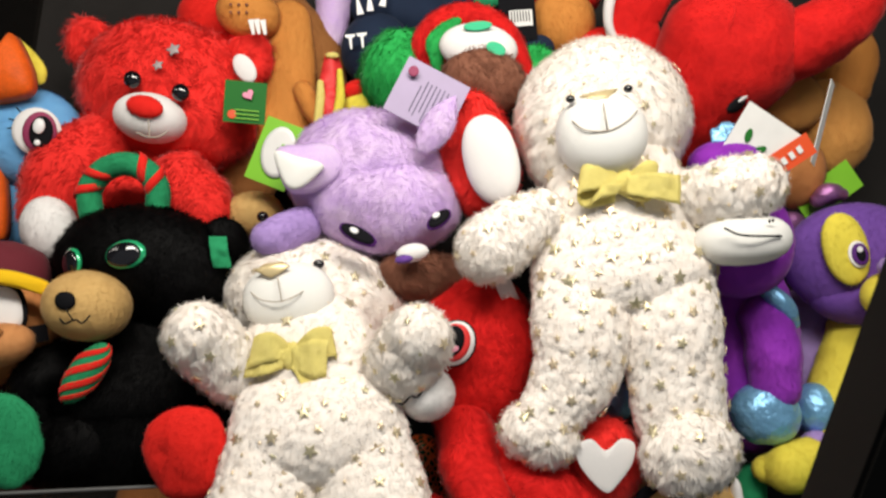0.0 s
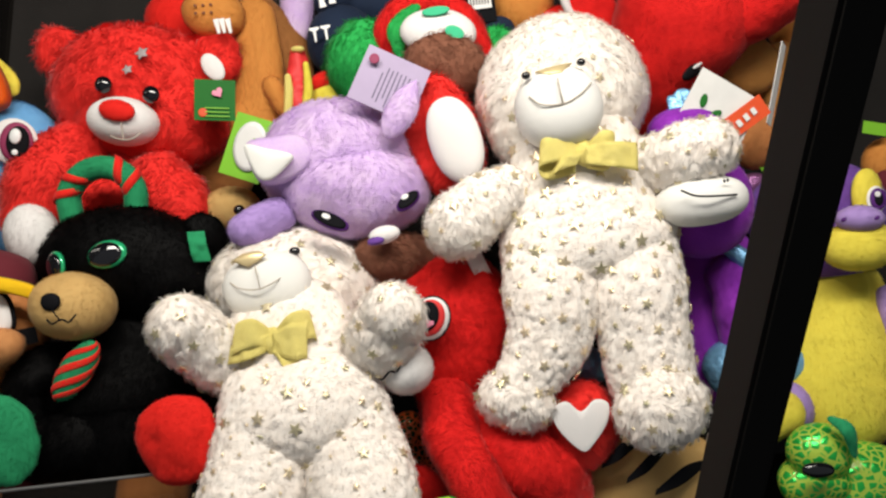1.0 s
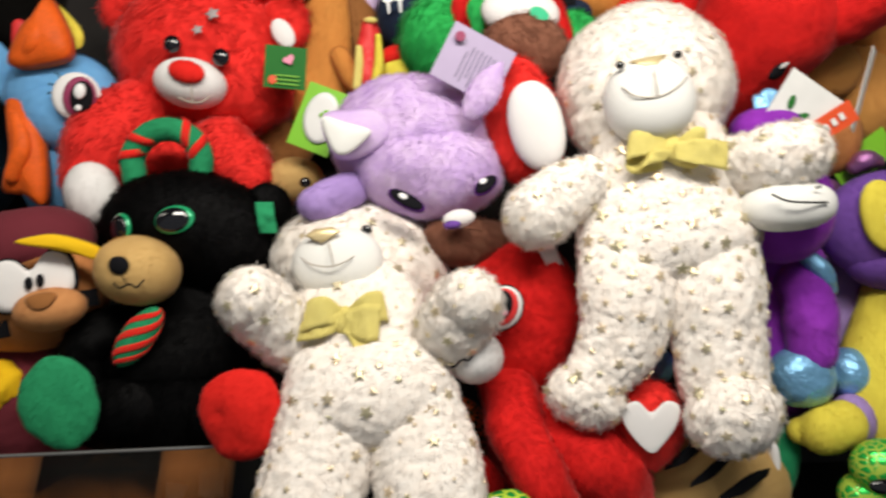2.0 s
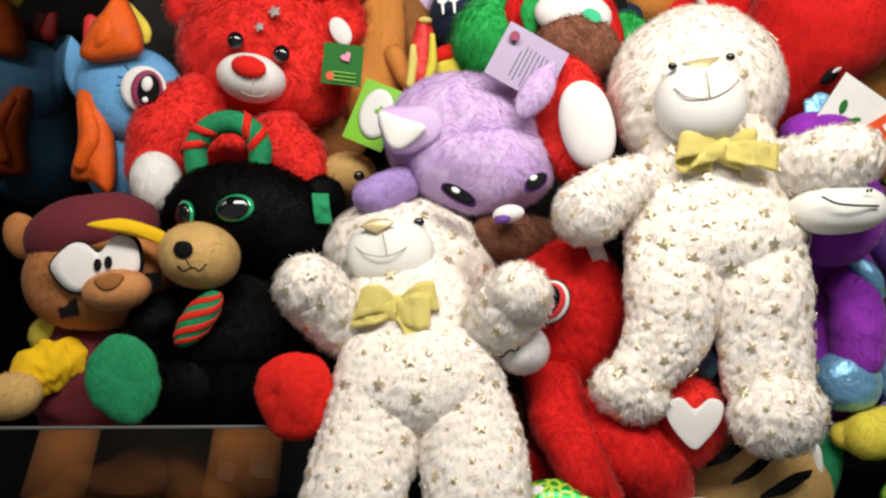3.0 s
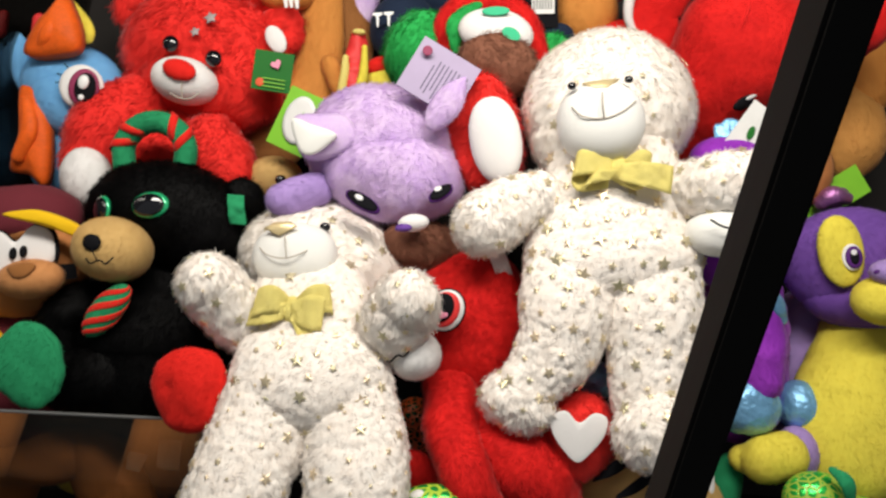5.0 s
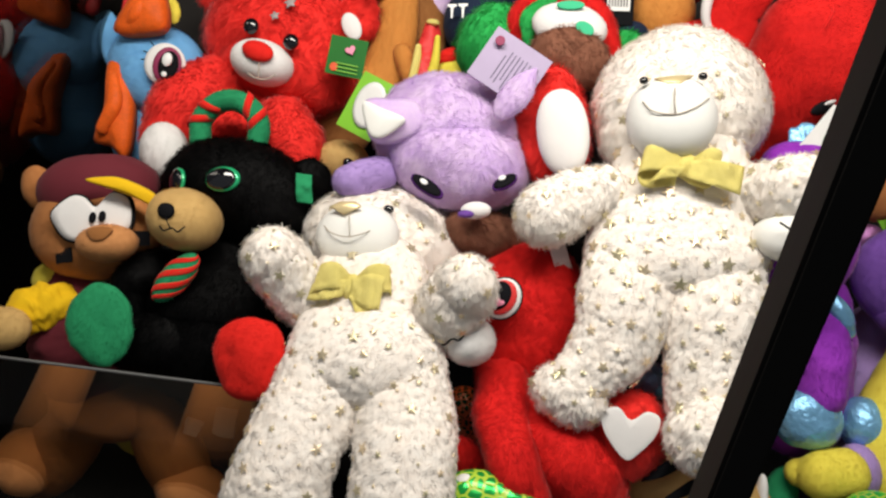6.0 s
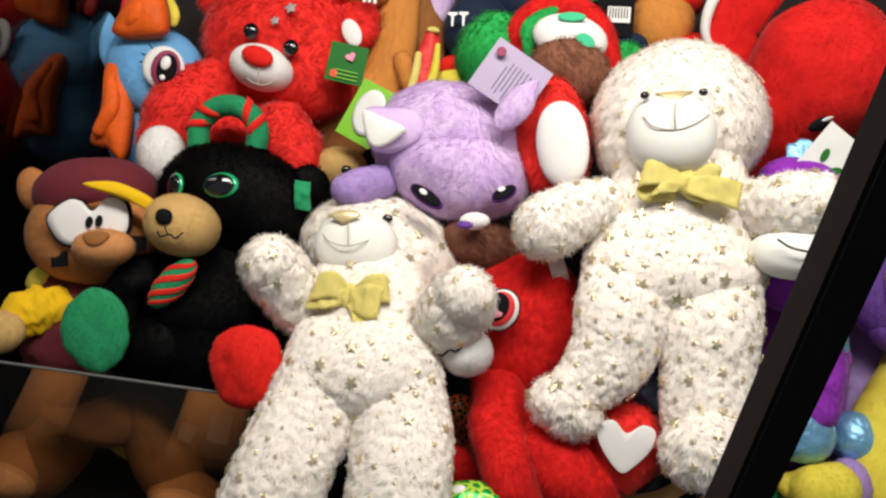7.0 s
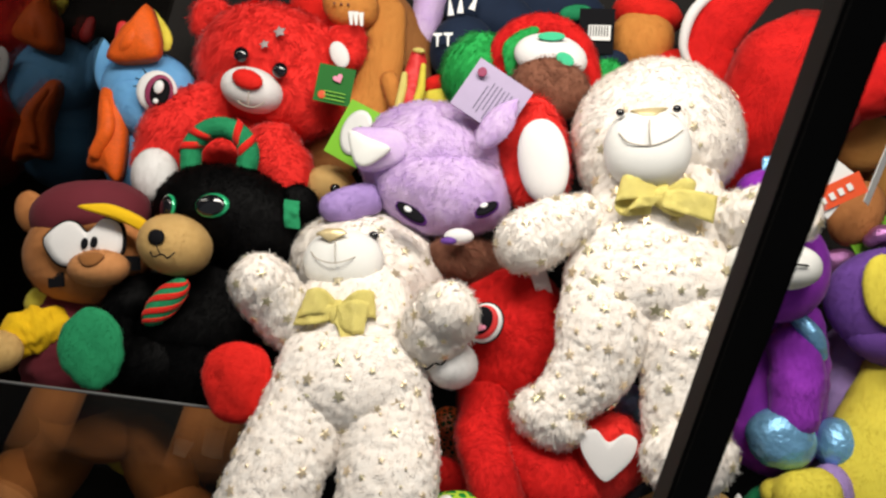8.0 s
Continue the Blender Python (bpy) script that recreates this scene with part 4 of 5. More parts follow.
part("glint", Plate(oval(0.0058, 0.0083), (-0.3647, 0.1525, -0.122), (0, 12, -10), 0.001, 0.002), GLOSS_WHITE, eye)
part("glint", Plate(oval(0.0032, 0.0032), (-0.3675, 0.1353, -0.124), (0, 12, -10), 0.001, 0.001), GLOSS_WHITE, eye)
for a, b in (((-0.3942, 0.1606, -0.138), (-0.4044, 0.1632, -0.138)), ((-0.3897, 0.1683, -0.138), (-0.3968, 0.1753, -0.138)), ((-0.3955, 0.1542, -0.138), (-0.4057, 0.1529, -0.138))):
    stitch("lash", [a, tuple((np.array(a) + np.array(b)) / 2), b], 0.0008, THREAD, pony)

# ---- lilac cat ----
LILACF = (0.0080, 0.0011, 2.2, 0.86)
cat = thing("plush_cat", (-0.0147, 0.0067, -0.1), "lilac cat with white inner ears and dark violet eyes", "plush toy")
part("head", E((-0.0145, 0.0959, -0.09), (0.0845, 0.0676, 0.0543), (0, 0, -5), 0.003, 30, form=E((0.0015, 0.0650, -0.074), (0.0760, 0.0510, 0.0480), (0, 0, -5), 0.003, 30)), LILAC, cat, fur=LILACF)
ear = part("ear", Plate(rounded([(-0.1005, 0.113), (-0.075, 0.1195), (-0.047, 0.119), (-0.034, 0.10), (-0.045, 0.084), (-0.07, 0.0735), (-0.0905, 0.0775)]), (0, 0, -0.045), thick=0.014, dome=0.006), LILAC, cat, fur=(0.004, 0.001, 1.6, 0.85))
part("inner_ear", Plate(rounded([(-0.0985, 0.110), (-0.076, 0.1055), (-0.0535, 0.0985), (-0.059, 0.0885), (-0.0763, 0.076), (-0.0890, 0.0805)]), (0, 0, -0.026), thick=0.006, dome=0.003), IVORY, ear, "grey white velour inner ear")
part("ear", E((0.0555, 0.137, -0.03), (0.0150, 0.032, 0.008), (0, 0, -31), 0.002, 40, pinch=0.8), LILAC, cat, fur=(0.004, 0.001, 1.6, 0.8))
for c, ro, rx, ry in (((-0.0195, 0.0314, -0.008), (-40, 0, -28), 38, 17), ((0.0553, 0.0459, -0.024), (-36, 30, 42), 31, 16)):
    eye = part("eye", Plate(oval(rx * 0.0005, ry * 0.0005), c, ro, 0.003, 0.003), EYE_PURPLE, cat, "dark violet embroidered eye")
    part("pupil", Plate(oval(rx * 0.00044, ry * 0.00042), off(c, 0, 0.001, 0.003), ro, 0.002, 0.002), THREAD, eye)
    part("glint", Plate(oval(0.0043, 0.0032), off(c, -0.003, 0.004, 0.0055), ro, 0.001, 0.001), GLOSS_WHITE, eye)
part("muzzle", E((0.03, 0.015, -0.028), (0.0156, 0.0089, 0.01), (0, 0, 8)), WHITE_NAP, cat, "white plush muzzle")
part("nose", E((0.0225, 0.0091, -0.003), (0.0081, 0.0038, 0.0038), (0, 0, 5)), GRAPE, cat, "violet nose")
part("paw", Tube([((-0.0778, 0.0430, -0.06), 0.0185), ((-0.0990, 0.0335, -0.050), 0.0190), ((-0.1085, 0.0300, -0.047), 0.0172)], lump=0.002), LAVENDER, cat, "darker lavender paw", fur=(0.004, 0.0012, 1.2, 0.95))
tag = thing("swing_tag", (0.0424, 0.1678, -0.03), "lilac card tag with rows of small print", "tag")
part("card", Slab((0.0449, 0.1633, -0.035), (0.0658, 0.058, 0.0008), (-6, 4, -27)), CARD_LILAC, tag, smooth=False)
disc("print", (0.0323, 0.1876, -0.029), 0.005, 0.005, EYE_PLUM, tag, thick=0.0005)
lean = spin((-6, 4, -27))
for k in range(9):
    e = np.array((0.0449, 0.1633, -0.035)) + lean @ np.array((-0.01 + k * 0.0045, (k * 37 % 5 - 2) * 0.0012 - 0.004, 0.0007))
    part("text_line", Slab(tuple(e), (0.0011, 0.0346 + (k * 53 % 7 - 3) * 0.0022, 0.0004), (-6, 4, -27)), INK, tag, smooth=False)
tag = thing("swing_tag", (-0.105, 0.1152, -0.09), "lime green card tag with a white oval window", "tag")
part("card", Slab((-0.1112, 0.1197, -0.1), (0.0477, 0.0684, 0.0009), (0, -12, -22)), CARD_LIME, tag, smooth=False)
disc("print", (-0.1082, 0.1204, -0.096), 0.0189, 0.0269, CARD_WHITE, tag, (0, -12, -14), 0.0006, 0.0006, "white oval")
part("print", Plate(heart_outline(0.0055), (-0.1043, 0.1231, -0.094), (0, -12, 30), 0.0006), CARD_LIME, tag)

# ---- red plush with large eye and a heart on its foot ----
REDF = (0.0060, 0.0010, 1.8, 0.88)
toy = thing("plush_puppy", (0.1108, -0.2594, -0.04), "red plush puppy with a white heart on its foot", "plush toy")
part("head", E((0.0915, -0.0870, -0.07), (0.0680, 0.0810, 0.0480), (0, 0, -12), 0.003, 25), RED_NAP, toy, fur=REDF)
eye = part("eye", Plate(oval(0.0171, 0.0203), (0.0688, -0.0672, 0.002), (0, 0, -22), 0.002, 0.004), WHITE_NAP, toy, "large embroidered eye")
part("eye_outline", Plate(oval(0.0187, 0.0219), (0.069, -0.0674, 0), (0, 0, -22), 0.002, 0.003), THREAD, eye)
part("iris", Plate(oval(0.0144, 0.0176), (0.0673, -0.0662, 0.006), (0, 0, -22), 0.001, 0.003), EYE_RED, eye)
part("pupil", Plate(oval(0.0112, 0.0144), (0.0649, -0.0644, 0.009), (0, 0, -22), 0.001, 0.002), THREAD, eye)
part("glint", Plate(heart_outline(0.0048), (0.0662, -0.0709, 0.012), (0, 0, -22), 0.001, 0.001), PINK, eye)
muzzle = part("muzzle", E((0.0425, -0.112, 0.005), (0.0255, 0.0235, 0.0300), (0, 0, 8)), WHITE_NAP, toy, "white plush muzzle", fur=(0.003, 0.001, 1.0, 0.85))
stitch("mouth", [(0.0158, -0.1117, 0.032), (0.0213, -0.1151, 0.036), (0.0283, -0.1082, 0.038), (0.0344, -0.1087, 0.038), (0.0398, -0.1015, 0.032)], 0.001, THREAD, muzzle)
part("torso", Tube([((0.1092, -0.1743, -0.09), 0.05), ((0.1205, -0.2152, -0.085), 0.0609), ((0.1287, -0.2615, -0.08), 0.063)], flat=0.7, lump=0.006, freq=22), RED_NAP, toy, fur=REDF)
part("arm", Tube([((0.0780, -0.1560, -0.040), 0.030), ((0.0830, -0.1830, -0.005), 0.0275), ((0.0980, -0.2150, 0.022), 0.0250), ((0.1120, -0.2450, 0.020), 0.0250)], lump=0.004, freq=30), RED_NAP, toy, fur=REDF)
part("leg", Tube([((0.095, -0.193, -0.045), 0.037), ((0.135, -0.205, -0.018), 0.044), ((0.168, -0.226, -0.012), 0.041), ((0.184, -0.25, -0.02), 0.031)], lump=0.006, freq=30), RED_NAP, toy, fur=REDF)
foot = part("foot", E((0.2060, -0.1810, -0.013), (0.0360, 0.0440, 0.0300), (0, 8, -8), 0.003, 40), RED_FUR, toy, fur=(0.0075, 0.0014, 2.2, 0.85))
heart = [(0.0, 0.013), (0.013, 0.0235), (0.0255, 0.020), (0.0245, 0.003), (0.013, -0.015), (0.003, -0.0235), (-0.011, -0.014), (-0.0235, 0.001), (-0.0270, 0.0150), (-0.014, 0.0225)]
part("heart", Plate(rounded(heart), (0.1985, -0.1735, 0.023), (0, 4, -4), 0.0010, 0.0014), WHITE_NAP, foot, "white felt heart", fur=(0.002, 0.0006, 1.0, 0.9))
part("paw", E((0.052, -0.2406, -0.0411), (0.0196, 0.0288, 0.0173), (0, 0, 40)), RED_NAP, toy, fur=REDF)
tag = thing("swing_tag", (0.1074, -0.0262, 0), "white paper tag tucked between toys", "tag")
part("card", Slab((0.1206, -0.021, -0.045), (0.0192, 0.0417, 0.0008), (0, 30, 24)), CARD_WHITE, tag, smooth=False)
part("border", Slab((0.1132, -0.0221, -0.041), (0.0021, 0.0406, 0.0008), (0, 20, 24)), CARD_RED, tag, smooth=False)

# ---- red, green and brown fluffy toy behind ----
toy = thing("plush_monkey", (0.0959, 0.0926, -0.16), "fluffy brown faced toy in red and green fur hat", "plush toy")
part("hat_side", E((0.0135, 0.2230, -0.175), (0.0445, 0.0520, 0.0399), (0, 0, -25), 0.005, 45), GREEN_FUR, toy, "grass green fluffy fur", fur=(0.010, 0.0017, 2.4, 0.85))
part("hat_side", E((0.1668, 0.2199, -0.17), (0.0332, 0.0332, 0.0266), (0, 0, 20), 0.005, 45), GREEN_FUR, toy, "grass green fluffy fur", fur=(0.010, 0.0017, 2.4, 0.85))
part("hat_band", Tube([((0.050, 0.205, -0.155), 0.017), ((0.045, 0.245, -0.150), 0.018), ((0.065, 0.270, -0.150), 0.018), ((0.096, 0.277, -0.150), 0.018), ((0.131, 0.258, -0.150), 0.018), ((0.150, 0.218, -0.150), 0.016)], n=40), RED_NAP, toy, "red fluffy band", fur=(0.006, 0.0014, 1.8, 0.85))
part("crown", E((0.098, 0.228, -0.165), (0.050, 0.046, 0.030)), RED_NAP, toy, "red plush crown", fur=(0.006, 0.0014, 1.4, 0.85))
part("leaf", Tube([((0.0575, 0.216, -0.122), 0.006), ((0.0560, 0.239, -0.118), 0.0115), ((0.0680, 0.256, -0.120), 0.0095), ((0.0800, 0.266, -0.122), 0.004)], flat=0.6, lump=0.002, freq=90), GREEN_FUR, toy, "green felt leaf", fur=(0.004, 0.0012, 1.6, 0.85))
eye = part("eye_patch", E((0.1005, 0.2325, -0.108), (0.0420, 0.0265, 0.0200), (-10, 0, -6)), WHITE_NAP, toy, "white plush eye patch")
disc("iris", (0.1165, 0.2245, -0.083), 0.0105, 0.0070, MINT, eye, (-10, 0, -25))
disc("iris", (0.0985, 0.2500, -0.089), 0.0150, 0.0050, MINT, eye, (-10, 0, 5))
part("muzzle", E((0.1060, 0.1945, -0.1), (0.0450, 0.0345, 0.0275), (0, 0, -10), 0.003, 45), BROWN_FUR, toy, "brown fluffy muzzle", fur=(0.0085, 0.0014, 2.2, 0.85))
limb = part("foot", E((0.0953, 0.113, -0.075), (0.0402, 0.0675, 0.0284), (0, -12, 12), 0.004, 45), RED_FUR, toy, "long red fur foot", fur=(0.011, 0.0017, 2.6, 0.8))
part("foot_pad", E((0.1062, 0.1045, -0.04), (0.0266, 0.0441, 0.0147), (0, -12, 14), power=0.92), WHITE_NAP, limb, "white velour pad")
part("arm", Tube([((0.0709, -0.0177, -0.1), 0.0281), ((0.0391, -0.0083, -0.075), 0.027), ((0.0182, -0.0053, -0.07), 0.0235)], lump=0.003), BROWN_FUR, toy, "brown fur arm", fur=(0.0075, 0.0014, 2.2, 0.85))

# ---- brown beaver and other toys at the back ----
toy = thing("plush_beaver", (-0.1307, 0.0788, -0.23), "amber and brown beaver with white felt teeth", "plush toy")
part("belly", Tube([((-0.1187, 0.2958, -0.22), 0.0267), ((-0.1146, 0.2243, -0.215), 0.0292), ((-0.1251, 0.1544, -0.215), 0.0389)], flat=0.6), AMBER, toy)
part("back", Tube([((-0.1328, 0.311, -0.245), 0.0359), ((-0.0895, 0.2677, -0.245), 0.0301), ((-0.0837, 0.21, -0.245), 0.0316), ((-0.1039, 0.145, -0.245), 0.0395)], flat=0.7), TAWNY, toy, "brown velour back")
part("arm", Tube([((-0.099, 0.2069, -0.2), 0.0124), ((-0.0804, 0.1764, -0.185), 0.0128), ((-0.0632, 0.162, -0.18), 0.0108)]), AMBER, toy)
part("side", E((-0.1787, 0.1299, -0.24), (0.0502, 0.061, 0.0287), (0, 0, 0)), TAWNY, toy)
muzzle = part("muzzle", E((-0.162, 0.298, -0.2), (0.038, 0.029, 0.0264), (0, 0, -14), 0.002, 40), AMBER, toy)
for k in range(6):
    part("freckle", E((-0.176 + k % 3 * 0.009, 0.300 - k // 3 * 0.009, -0.172), (0.0018, 0.0018, 0.0012)), BROWN_FUR, muzzle, "dark stitched freckle")
for c in ((-0.1500, 0.2715, -0.165), (-0.1435, 0.2715, -0.164), (-0.1370, 0.2715, -0.166)):
    part("tooth", Plate([(-0.0032, 0.009), (0.0032, 0.009), (0.0016, -0.008), (-0.0016, -0.008)], c, (0, 0, 10), 0.002), CARD_WHITE, toy, "white felt tooth", smooth=False)
part("nose", E((-0.147, 0.318, -0.19), (0.0125, 0.0115, 0.011)), YELLOW, muzzle, "yellow velour nose")
toy = thing("plush_ball", (-0.21, 0.28, -0.28), "smooth bright red velour toy behind the red bear", "plush toy")
part("body", E((-0.212, 0.312, -0.262), (0.052, 0.050, 0.034), (0, 0, -8), 0.003, 25), RED_FELT, toy)
toy = thing("plush_ball", (-0.1437, 0.0263, -0.14), "small tan plush face behind the black bear", "plush toy")
part("head", E((-0.1454, 0.0591, -0.15), (0.0338, 0.026, 0.026), (0, 0, 0)), TAN, toy)
part("nose", E((-0.1266, 0.0547, -0.105), (0.0061, 0.0055, 0.0049)), GLOSS_BLACK, toy, "black nose")
toy = thing("plush_panda", (-0.146, -0.0055, -0.1), "small black and white plush face with red bow", "plush toy")
part("head", E((-0.1478, 0.0006, -0.11), (0.0186, 0.021, 0.0161)), WHITE_NAP, toy)
part("ear", E((-0.1417, 0.0177, -0.1), (0.0086, 0.0086, 0.0061)), BLACK_FUR, toy, "black ear")
part("bow", E((-0.1562, -0.0223, -0.09), (0.0097, 0.0084, 0.006), (0, 0, 20)), RED_FELT, toy, "red bow")
toy = thing("plush_bird", (-0.0682, 0.2329, -0.25), "lilac plush tail standing behind the other toys", "plush toy")
part("body", Tube([((-0.0689, 0.3453, -0.26), 0.022), ((-0.0718, 0.2909, -0.25), 0.0189), ((-0.0791, 0.2583, -0.25), 0.0102)]), LILAC, toy, fur=(0.004, 0.0014, 1.2, 0.8))
part("wing", E((-0.0926, 0.2627, -0.24), (0.0158, 0.0201, 0.01), (0, 0, 30)), WHITE_NAP, toy, "white plush wing")
toy = thing("figure_pendant", (-0.0665, 0.1956, -0.18), "small red and gold satin ornament", "ornament")
part("body", Tube([((-0.0632, 0.2392, -0.18), 0.0094), ((-0.0645, 0.209, -0.18), 0.0134), ((-0.0665, 0.1788, -0.18), 0.0161)], lump=0.003, freq=90), EYE_RED, toy)
part("trim", Tube([((-0.074, 0.2087, -0.165), 0.0039), ((-0.074, 0.1922, -0.165), 0.0053), ((-0.0766, 0.1658, -0.165), 0.0053)]), RIBBON, toy, "gold trim")
part("trim", E((-0.0611, 0.2412, -0.17), (0.008, 0.004, 0.0053)), RIBBON, toy, "gold trim")
part("trim", Tube([((-0.0522, 0.2219, -0.165), 0.0033), ((-0.0515, 0.1922, -0.165), 0.0053), ((-0.0555, 0.1691, -0.165), 0.0059)]), YELLOW, toy, "yellow trim")
toy = thing("plush_bird", (-0.0329, 0.162, -0.18), "red and yellow plush bird half hidden in the heap", "plush toy")
part("body", E((-0.0285, 0.1876, -0.19), (0.0272, 0.0217, 0.0204), (0, 0, 10)), YELLOW, toy)
part("crest", E((-0.0331, 0.2048, -0.185), (0.023, 0.0122, 0.0162), (0, 0, 15)), RED_FELT, toy, "red crest")
toy = thing("plush_penguin", (-0.0099, 0.1854, -0.23), "navy plush creature with white felt claws", "plush toy")
part("head", E((-0.0135, 0.2635, -0.23), (0.044, 0.0469, 0.0355)), NAVY, toy)
part("body", E((0.0191, 0.316, -0.26), (0.0696, 0.0403, 0.044), (0, 0, -15), 0.004, 50), NAVY, toy)
claw = [(-0.0058, 0.0085), (0.0058, 0.0085), (0.0056, 0.0058), (0.0017, 0.0048), (0.0008, -0.0085), (-0.0012, -0.0085), (-0.0017, 0.0048), (-0.0056, 0.0058)]
for c in ((-0.0410, 0.2600, -0.180), (-0.0275, 0.2612, -0.178)):
    part("claw", Plate(claw, c, (0, 0, 6), 0.0015), GLOSS_WHITE, toy, "white stitched claw", smooth=False)
for c, turn in (((-0.0335, 0.3100, -0.205), 12), ((-0.0205, 0.3135, -0.203), 4), ((-0.0035, 0.3190, -0.203), -14)):
    part("claw", Plate([(-0.0042, -0.010), (0.0042, -0.010), (0.0006, 0.012), (-0.0006, 0.012)], c, (0, 0, turn), 0.0015), GLOSS_WHITE, toy, "white felt claw", smooth=False)
toy = thing("plush_whale", (0.0886, 0.2909, -0.3), "dark navy plush toy deep in the heap", "plush toy")
part("body", E((0.091, 0.343, -0.285), (0.0827, 0.0466, 0.0376), (0, 0, -8), 0.004, 40), NAVY, toy)
part("fin", E((0.16, 0.3081, -0.27), (0.037, 0.0296, 0.0178), (0, 0, 30), 0.003, 50), NAVY, toy)
part("patch", E((0.127, 0.3327, -0.245), (0.0216, 0.0101, 0.0072), (0, 0, 10)), GREEN_FELT, toy, "dark green patch")
tag = thing("price_tag", (0.1532, 0.2829, -0.18), "black card tag with a white barcode label", "tag")
part("card", Slab((0.1527, 0.2913, -0.185), (0.043, 0.0564, 0.001), (0, 0, 4)), THREAD, tag, smooth=False)
lab = part("barcode_label", Slab((0.1563, 0.2889, -0.182), (0.0269, 0.0188, 0.0008), (0, 0, 4)), CARD_WHITE, tag, smooth=False)
for k in range(7):
    part("bar", Slab(off((0.1453, 0.2899, -0.1808), k * 0.0034, k * 0.0002), (0.0013, 0.0121, 0.0004), (0, 0, 4)), THREAD, lab, smooth=False)
toy = thing("plush_dog", (0.2115, 0.2396, -0.22), "orange tan plush toy behind the cream bear", "plush toy")
part("body", E((0.2138, 0.299, -0.23), (0.0412, 0.0426, 0.032)), AMBER, toy)
part("cap", E((0.2170, 0.3360, -0.238), (0.0470, 0.0230, 0.0360), (0, 0, -6), 0.003, 40), RED_FELT, toy, "orange red velour cap")
part("paw", E((0.1759, 0.255, -0.2), (0.0234, 0.0192, 0.0165), (0, 0, 20)), NAVY, toy, "navy cloth paw")

# ---- large red toy upside down ----
toy = thing("plush_crab", (0.3959, 0.1656, -0.2), "large bright red velour toy lying upside down", "plush toy")
part("body", Tube([((0.394, 0.268, -0.145), 0.062), ((0.384, 0.245, -0.135), 0.080), ((0.352, 0.186, -0.165), 0.062), ((0.318, 0.132, -0.205), 0.040)], flat=0.8, lump=0.004, freq=16, n=40, cols=40), RED_NAP, toy, fur=(0.0035, 0.0008, 0.8, 0.9))
part("forehead", E((0.258, 0.252, -0.215), (0.034, 0.036, 0.024), (0, 0, 20), 0.002, 40), RED_FELT, toy, "orange red velour fold")
part("limb", Tube([((0.415, 0.232, -0.13), 0.04), ((0.458, 0.243, -0.105), 0.036), ((0.494, 0.268, -0.09), 0.029), ((0.516, 0.305, -0.09), 0.02)], lump=0.004), RED_NAP, toy, fur=(0.0035, 0.0008, 0.8, 0.9))
ear = part("ear", Tube([((0.312, 0.245, -0.190), 0.026), ((0.288, 0.280, -0.185), 0.033), ((0.298, 0.322, -0.175), 0.036), ((0.335, 0.362, -0.170), 0.024)], flat=0.45, lump=0.003), RED_NAP, toy, fur=(0.0035, 0.0008, 0.8, 0.9))
part("ear_lining", Tube([((0.274, 0.252, -0.182), 0.003), ((0.256, 0.280, -0.172), 0.0055), ((0.262, 0.320, -0.162), 0.0065), ((0.297, 0.358, -0.160), 0.004)]), WHITE_NAP, ear, "white plush ear lining")
part("seam", Tube([((0.368, 0.30, -0.108), 0.0012), ((0.360, 0.258, -0.073), 0.0014), ((0.343, 0.205, -0.105), 0.0012)], cols=8), RED_NAP, toy)
eye = part("eye", Plate(oval(0.0215, 0.0072), (0.373, 0.170, -0.098), (32, 34, 28), 0.002, 0.003), THREAD, toy, "black embroidered eye")
part("glint", Plate(oval(0.010, 0.0022), (0.378, 0.1755, -0.0945), (32, 34, 28), 0.001, 0.001), GLOSS_WHITE, eye)
toy = thing("plush_dog", (0.5085, 0.1712, -0.23), "tan plush dog lying among the toys", "plush toy")
part("body", E((0.540, 0.168, -0.215), (0.047, 0.060, 0.038), (0, 0, 8), 0.003, 25), GOLDEN, toy)
part("muzzle", E((0.470, 0.194, -0.19), (0.048, 0.038, 0.032), (0, 0, -12), 0.002, 25), GOLDEN, toy)
part("arm", Tube([((0.552, 0.285, -0.23), 0.033), ((0.560, 0.250, -0.22), 0.038), ((0.557, 0.215, -0.215), 0.030)]), AMBER, toy)
part("foot", E((0.4702, 0.1025, -0.16), (0.0289, 0.0394, 0.0223), (0, 0, -20)), CINNAMON, toy, "brown velour foot")
tag = thing("swing_tag", (0.3757, 0.1208, -0.05), "white card tag with an orange red band and green leaves", "tag")
turned = (0, 4, -32)
part("card", Slab((0.3854, 0.1236, -0.06), (0.0733, 0.0525, 0.0009), turned), CARD_WHITE, tag, smooth=False)
part("band", Slab((0.4069, 0.1088, -0.058), (0.0232, 0.0562, 0.0009), (0, 4, -58)), CARD_RED, tag, "orange red band with pale lettering bars", smooth=False)
for k in range(4):
    part("text_line", Slab(off((0.3937, 0.0987, -0.056), k * 0.0079, k * 0.0058), (0.0055, 0.0073, 0.0005), (0, 4, 34)), CARD_WHITE, tag, smooth=False)
for c, a in (((0.3665, 0.1306, -0.057), 20), ((0.3775, 0.1156, -0.057), 70), ((0.3619, 0.1145, -0.057), 90)):
    part("leaf_print", Plate(oval(0.0037, 0.0073), c, (0, 4, -a), 0.0006), CARD_GREEN, tag, "green leaf print")
part("film_loop", E((0.3534, 0.1241, -0.07), (0.0212, 0.0235, 0.0059), (0, 0, 30), 0.006, 70), BLUE_FOIL, tag, "crumpled blue foil")
tag = thing("swing_tag", (0.4374, 0.0861, -0.1), "thin pale hanging tag seen nearly edge on", "tag")
